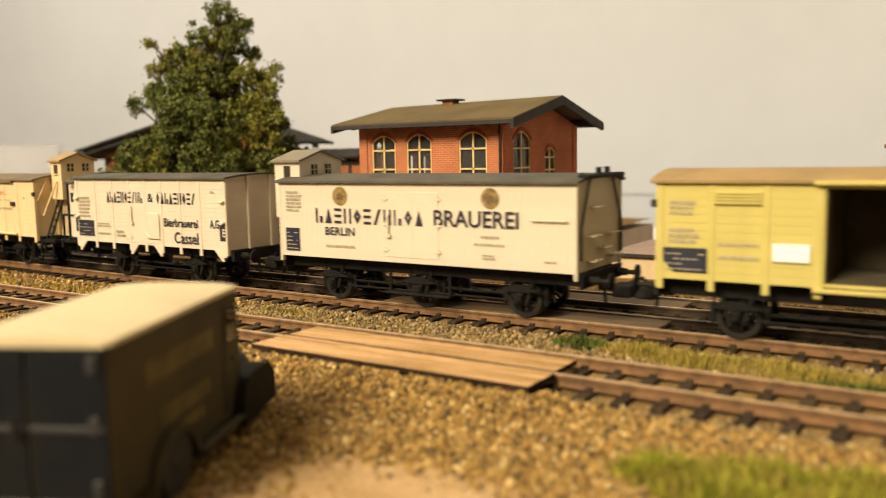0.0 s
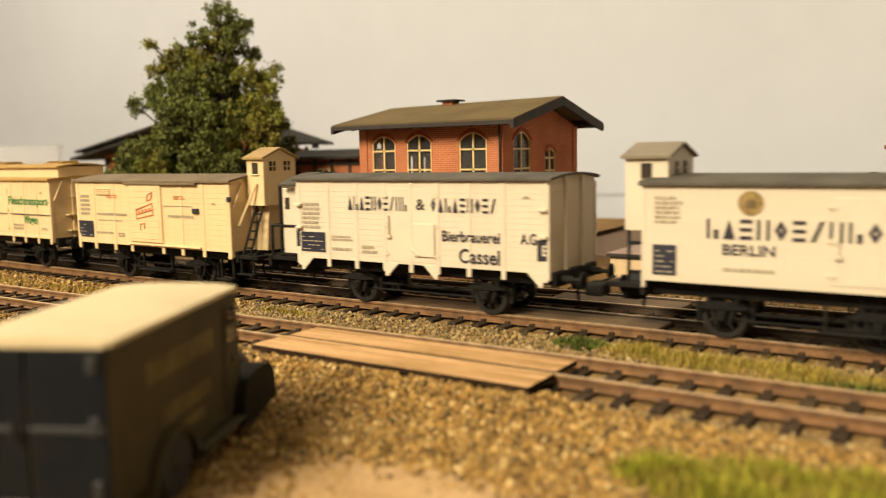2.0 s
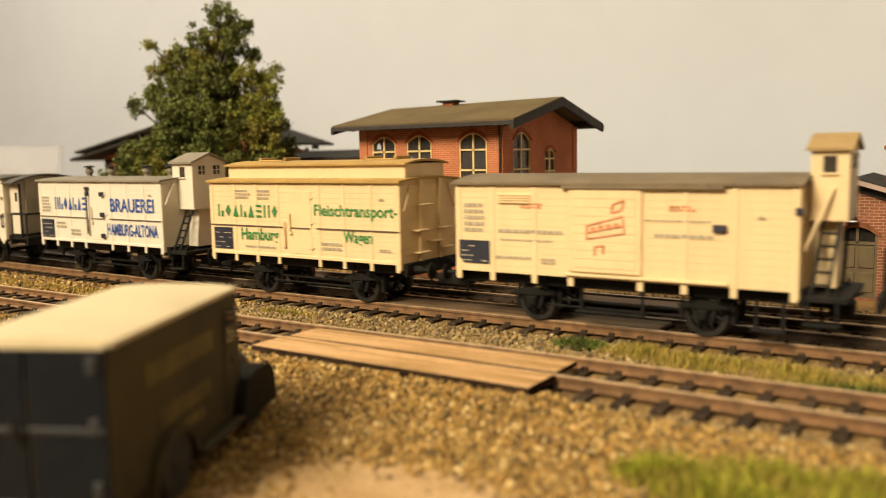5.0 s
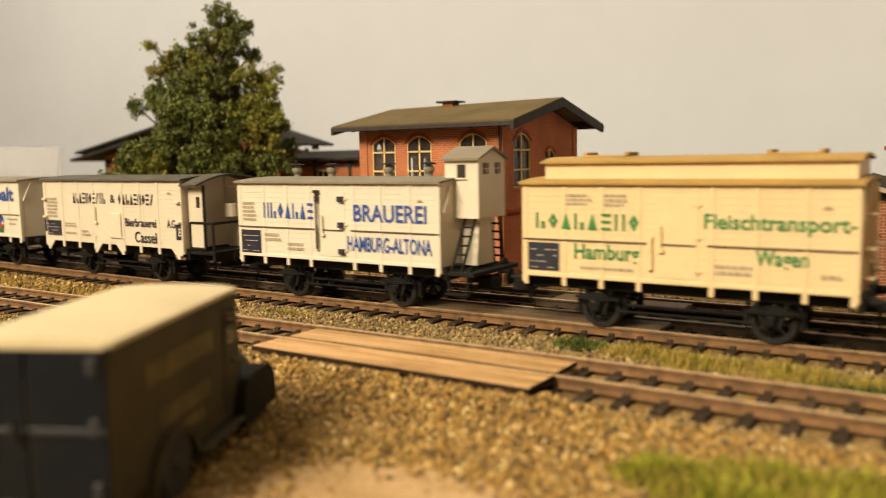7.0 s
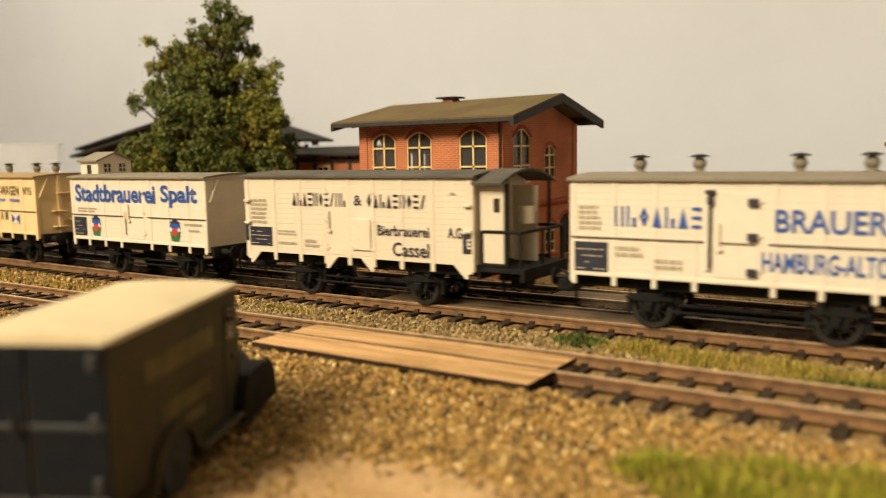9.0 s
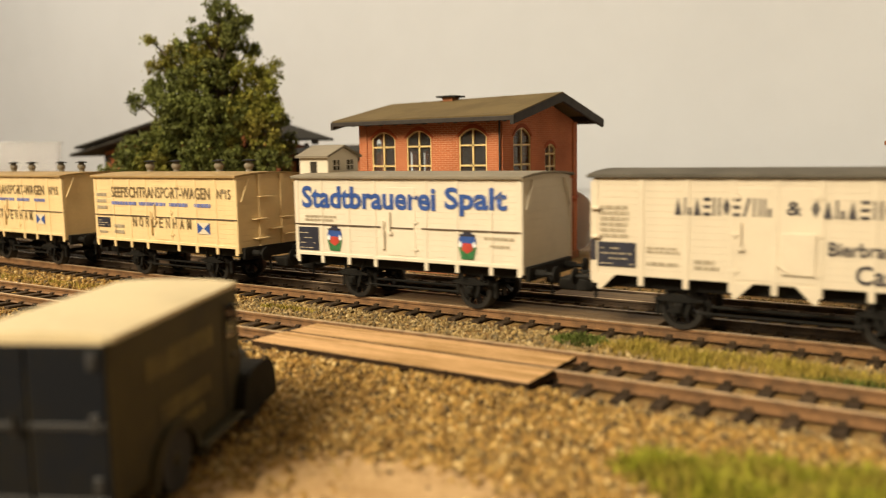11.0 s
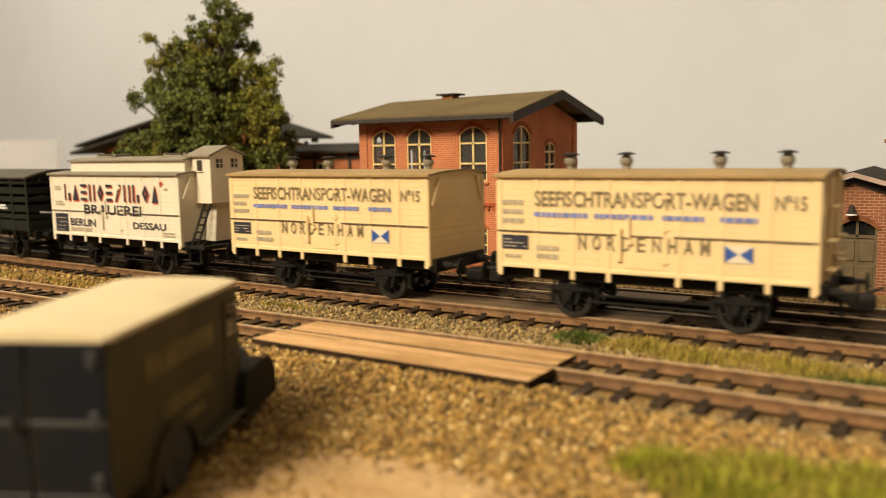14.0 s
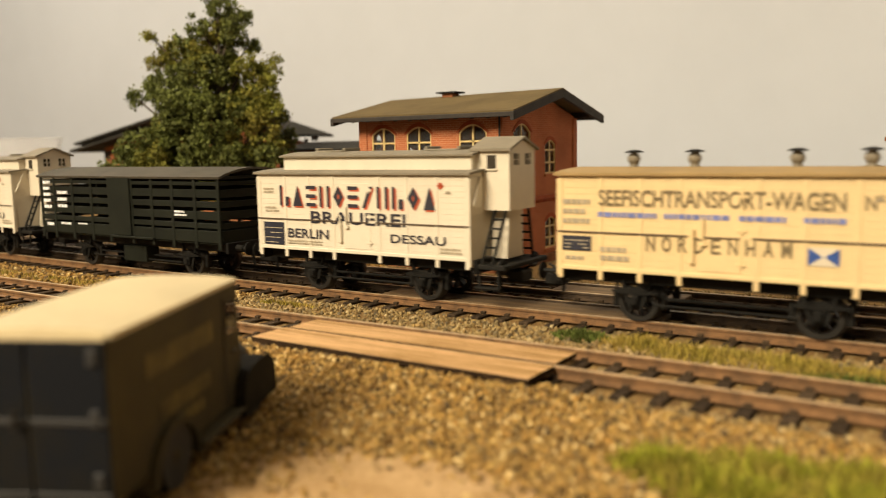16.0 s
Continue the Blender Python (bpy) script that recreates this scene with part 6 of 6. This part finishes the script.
def delivery_van():
    # local axes: x forward, y to the left, z up from the ground
    t = thing("delivery_van", "old dark dusty delivery van with a cream roof", "van", (-107.5, 61.6, -5.3), rz=116.4)
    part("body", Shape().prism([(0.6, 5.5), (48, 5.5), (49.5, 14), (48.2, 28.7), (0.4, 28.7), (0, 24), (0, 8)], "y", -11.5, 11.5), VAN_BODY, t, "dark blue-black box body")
    roof = Shape()
    n = 10
    ring = []
    for k in range(n + 1):
        y = -12.0 + 24.0 * k / n
        ring.append((y, 29.0 + 0.7 * (1 - (2 * k / n - 1) ** 2) ** 0.6))
    roof.prism([(-11.9, 28.2), (11.9, 28.2)] + ring[::-1], "x", 0.9, 48.0)
    roof.prism([(-11.4, 28.3), (11.4, 28.3)] + [(y * 0.95, z - 0.35) for y, z in ring[::-1]], "x", -0.2, 48.9)
    part("roof", roof, VAN_ROOF, t, "cream domed roof")
    part("hood", Shape().prism(rounded(-6.4, 6.4, 6, 15.4, 3.0), "x", 48.5, 62.5).prism(rounded(-5.8, 5.8, 5.6, 14.6, 2.6), "x", 62.5, 63.6), VAN_BODY, t, "dark engine hood")
    part("windscreen", Shape().box(48.6, 49.2, -9.5, 9.5, 18.6, 25.4), PANE, t)
    for y in (-1, 1):
        f = [(54.5 - 9.5 * math.copysign(abs(math.cos(a)) ** 0.6, math.cos(a)), 8.8 * math.sin(a) ** 0.65 + 3.0) for a in [math.pi * k / 12 for k in range(13)]]
        lo, hi = sorted((y * 5.5, y * 13.6))
        part("fender", Shape().prism(f, "y", lo, hi), VAN_DARK, t)
        f = [(9.5 + 18 * (1 - math.cos(a)) / 2, 8.6 * math.sin(a) + 3) for a in [math.pi * k / 12 for k in range(13)]]
        g = [(11 + 15 * (1 - math.cos(a)) / 2, 7.4 * math.sin(a) + 3) for a in [math.pi * k / 12 for k in range(13)]]
        lo, hi = sorted((y * 9, y * 12.6))
        part("fender", Shape().prism(f + g[::-1], "y", lo, hi), VAN_BODY, t)
        lo, hi = sorted((y * 10, y * 13.6))
        part("running_board", Shape().box(26, 46.5, lo, hi, 4.0, 5.0, 0.2), VAN_BODY, t)
        for x in (18.5, 54.5):
            s = 1 if y > 0 else -1
            w = part("wheel", Shape().lathe([(3.2, -1.2), (5.4, -1.3), (5.6, -0.6), (5.6, 0.6), (5.4, 1.3), (3.2, 1.2)], 24, (x, y * 10.8, 5.6), "y"), RUBBER, t, "dusty black tyre")
            part("rim", Shape().lathe([(0.8, s * 1.5), (1.2, s * 1.2), (3.3, s * 0.7), (3.4, -s * 0.6)], 18, (x, y * 10.8, 5.6), "y"), VAN_BODY, w)
        part("headlamp", Shape().lathe([(0.5, 58), (1.8, 59.5), (2.1, 62), (1.9, 62.4)], 14, (0, y * 6.2, 11.0), "x"), STEEL, t)
    for y in (-5.75, 5.75):
        # rear doors take the darker copy, unlike the lifted sides
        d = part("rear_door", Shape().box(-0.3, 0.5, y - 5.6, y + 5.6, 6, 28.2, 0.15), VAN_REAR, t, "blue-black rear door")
        part("door_rail", Shape().box(-0.6, -0.2, y - 5.5, y + 5.5, 16.6, 17.5, 0.12), VAN_STRIP, d, "dusty raised rail")
        part("door_rail", Shape().box(-0.5, -0.2, y - 5.5, y + 5.5, 6.2, 7.0, 0.12), VAN_STRIP, d)
    part("rear_strip", Shape().box(-1.6, 0.4, -11.6, 11.6, 4.6, 5.8, 0.3), VAN_DARK, t)
    part("door_handle", Shape().tube((-1.2, 1.6, 16), (-1.2, 1.6, 18.6), 0.35, n=6), STEEL, t)
    for x, y, z in ((0.2, -9.9, 26), (0.2, -9.9, 17.6), (0.2, -9.9, 8.8)):
        part("hinge", Shape().box(x - 1.0, x + 0.4, y - 0.5, y + 0.9, z - 1.2, z + 1.2, 0.2), VAN_STRIP, t)
    for y in (-11.62, 11.62):
        part("side_window", Shape().box(42.5, 46.8, y - 0.1, y + 0.1, 19.4, 25.4), PANE, t)
        part("door_gap", Shape().box(41.2, 41.5, y - 0.06, y + 0.06, 6.5, 26.5), RUBBER, t)
        part("door_handle", Shape().box(44.6, 46.6, y - 0.4, y + 0.4, 15.4, 16.0, 0.1), STEEL, t)
    # faded advert on the sides, unreadable
    rng = random.Random(9)
    for y in (-11.6, 11.6):
        s = Shape()
        for z0, z1, x0, x1 in ((19.8, 23.4, 11, 36), (12.4, 15.2, 15, 34), (9.4, 11.2, 18, 32)):
            x = x0
            while x < x1 - 1.2:
                q = x + rng.uniform(1.4, 2.4)
                s.box(x, q, y - 0.05, y + 0.05, z0, z1)
                x = q + 0.7
        part("faded_writing", s, VAN_INK, t, "faded ochre writing")["kind"] = "stuff"


VAN_STRIP = material("dusty_grey_paint", (0.020, 0.020, 0.020), 0.6, var=0.3, scale=80)
VAN_INK = material("faded_ochre_paint", (0.13, 0.094, 0.018), 0.7, var=0.4, scale=120)

station_house()
goods_shed()
small_shed()
loading_ramp()
tree()
cup()
delivery_van()
make_ballast()
make_grass()


def on_track(x):
    """A wagon's pose with its middle at x on the train's track."""
    return pose(x * MM, (TRAIN_Y + bend(x)) * MM, 0, 0, 0, math.degrees(math.atan((bend(x + 20) - bend(x - 20)) / 40)))


SLIPS = ((0.0, 0.4), (2.1, 0.4), (2.4, -1.3), (9.0, -0.9), (9.2, 1.5), (11.5, 1.5), (14.0, 0.9), (16.0, 1.2))


def travel(t):
    """How far the train has rolled: a steady pace with two slight jerks."""
    return SPEED * t + float(np.interp(t, [a for a, _ in SLIPS], [b for _, b in SLIPS]))


def motions():
    """The train rolls by; every wheelset turns with it."""
    times = sorted({0.0, 0.1, 2.1, 2.2, 2.3, 2.4, 2.6, 8.9, 9.1, 9.2, 9.4, 15.9, 16.0, *(0.5 * k for k in range(1, 32))})
    for w, u in KEYED:
        walk(w, [(t, on_track(u + travel(t))) for t in times])
    for k, (ws, x) in enumerate(WHEELS):
        walk(ws, [(0.1 * j, pose(x * MM, 0, 5.6 * MM, 0, 17 * k + math.degrees(travel(0.1 * j) / 5.6), 0)) for j in range(161)])


motions()
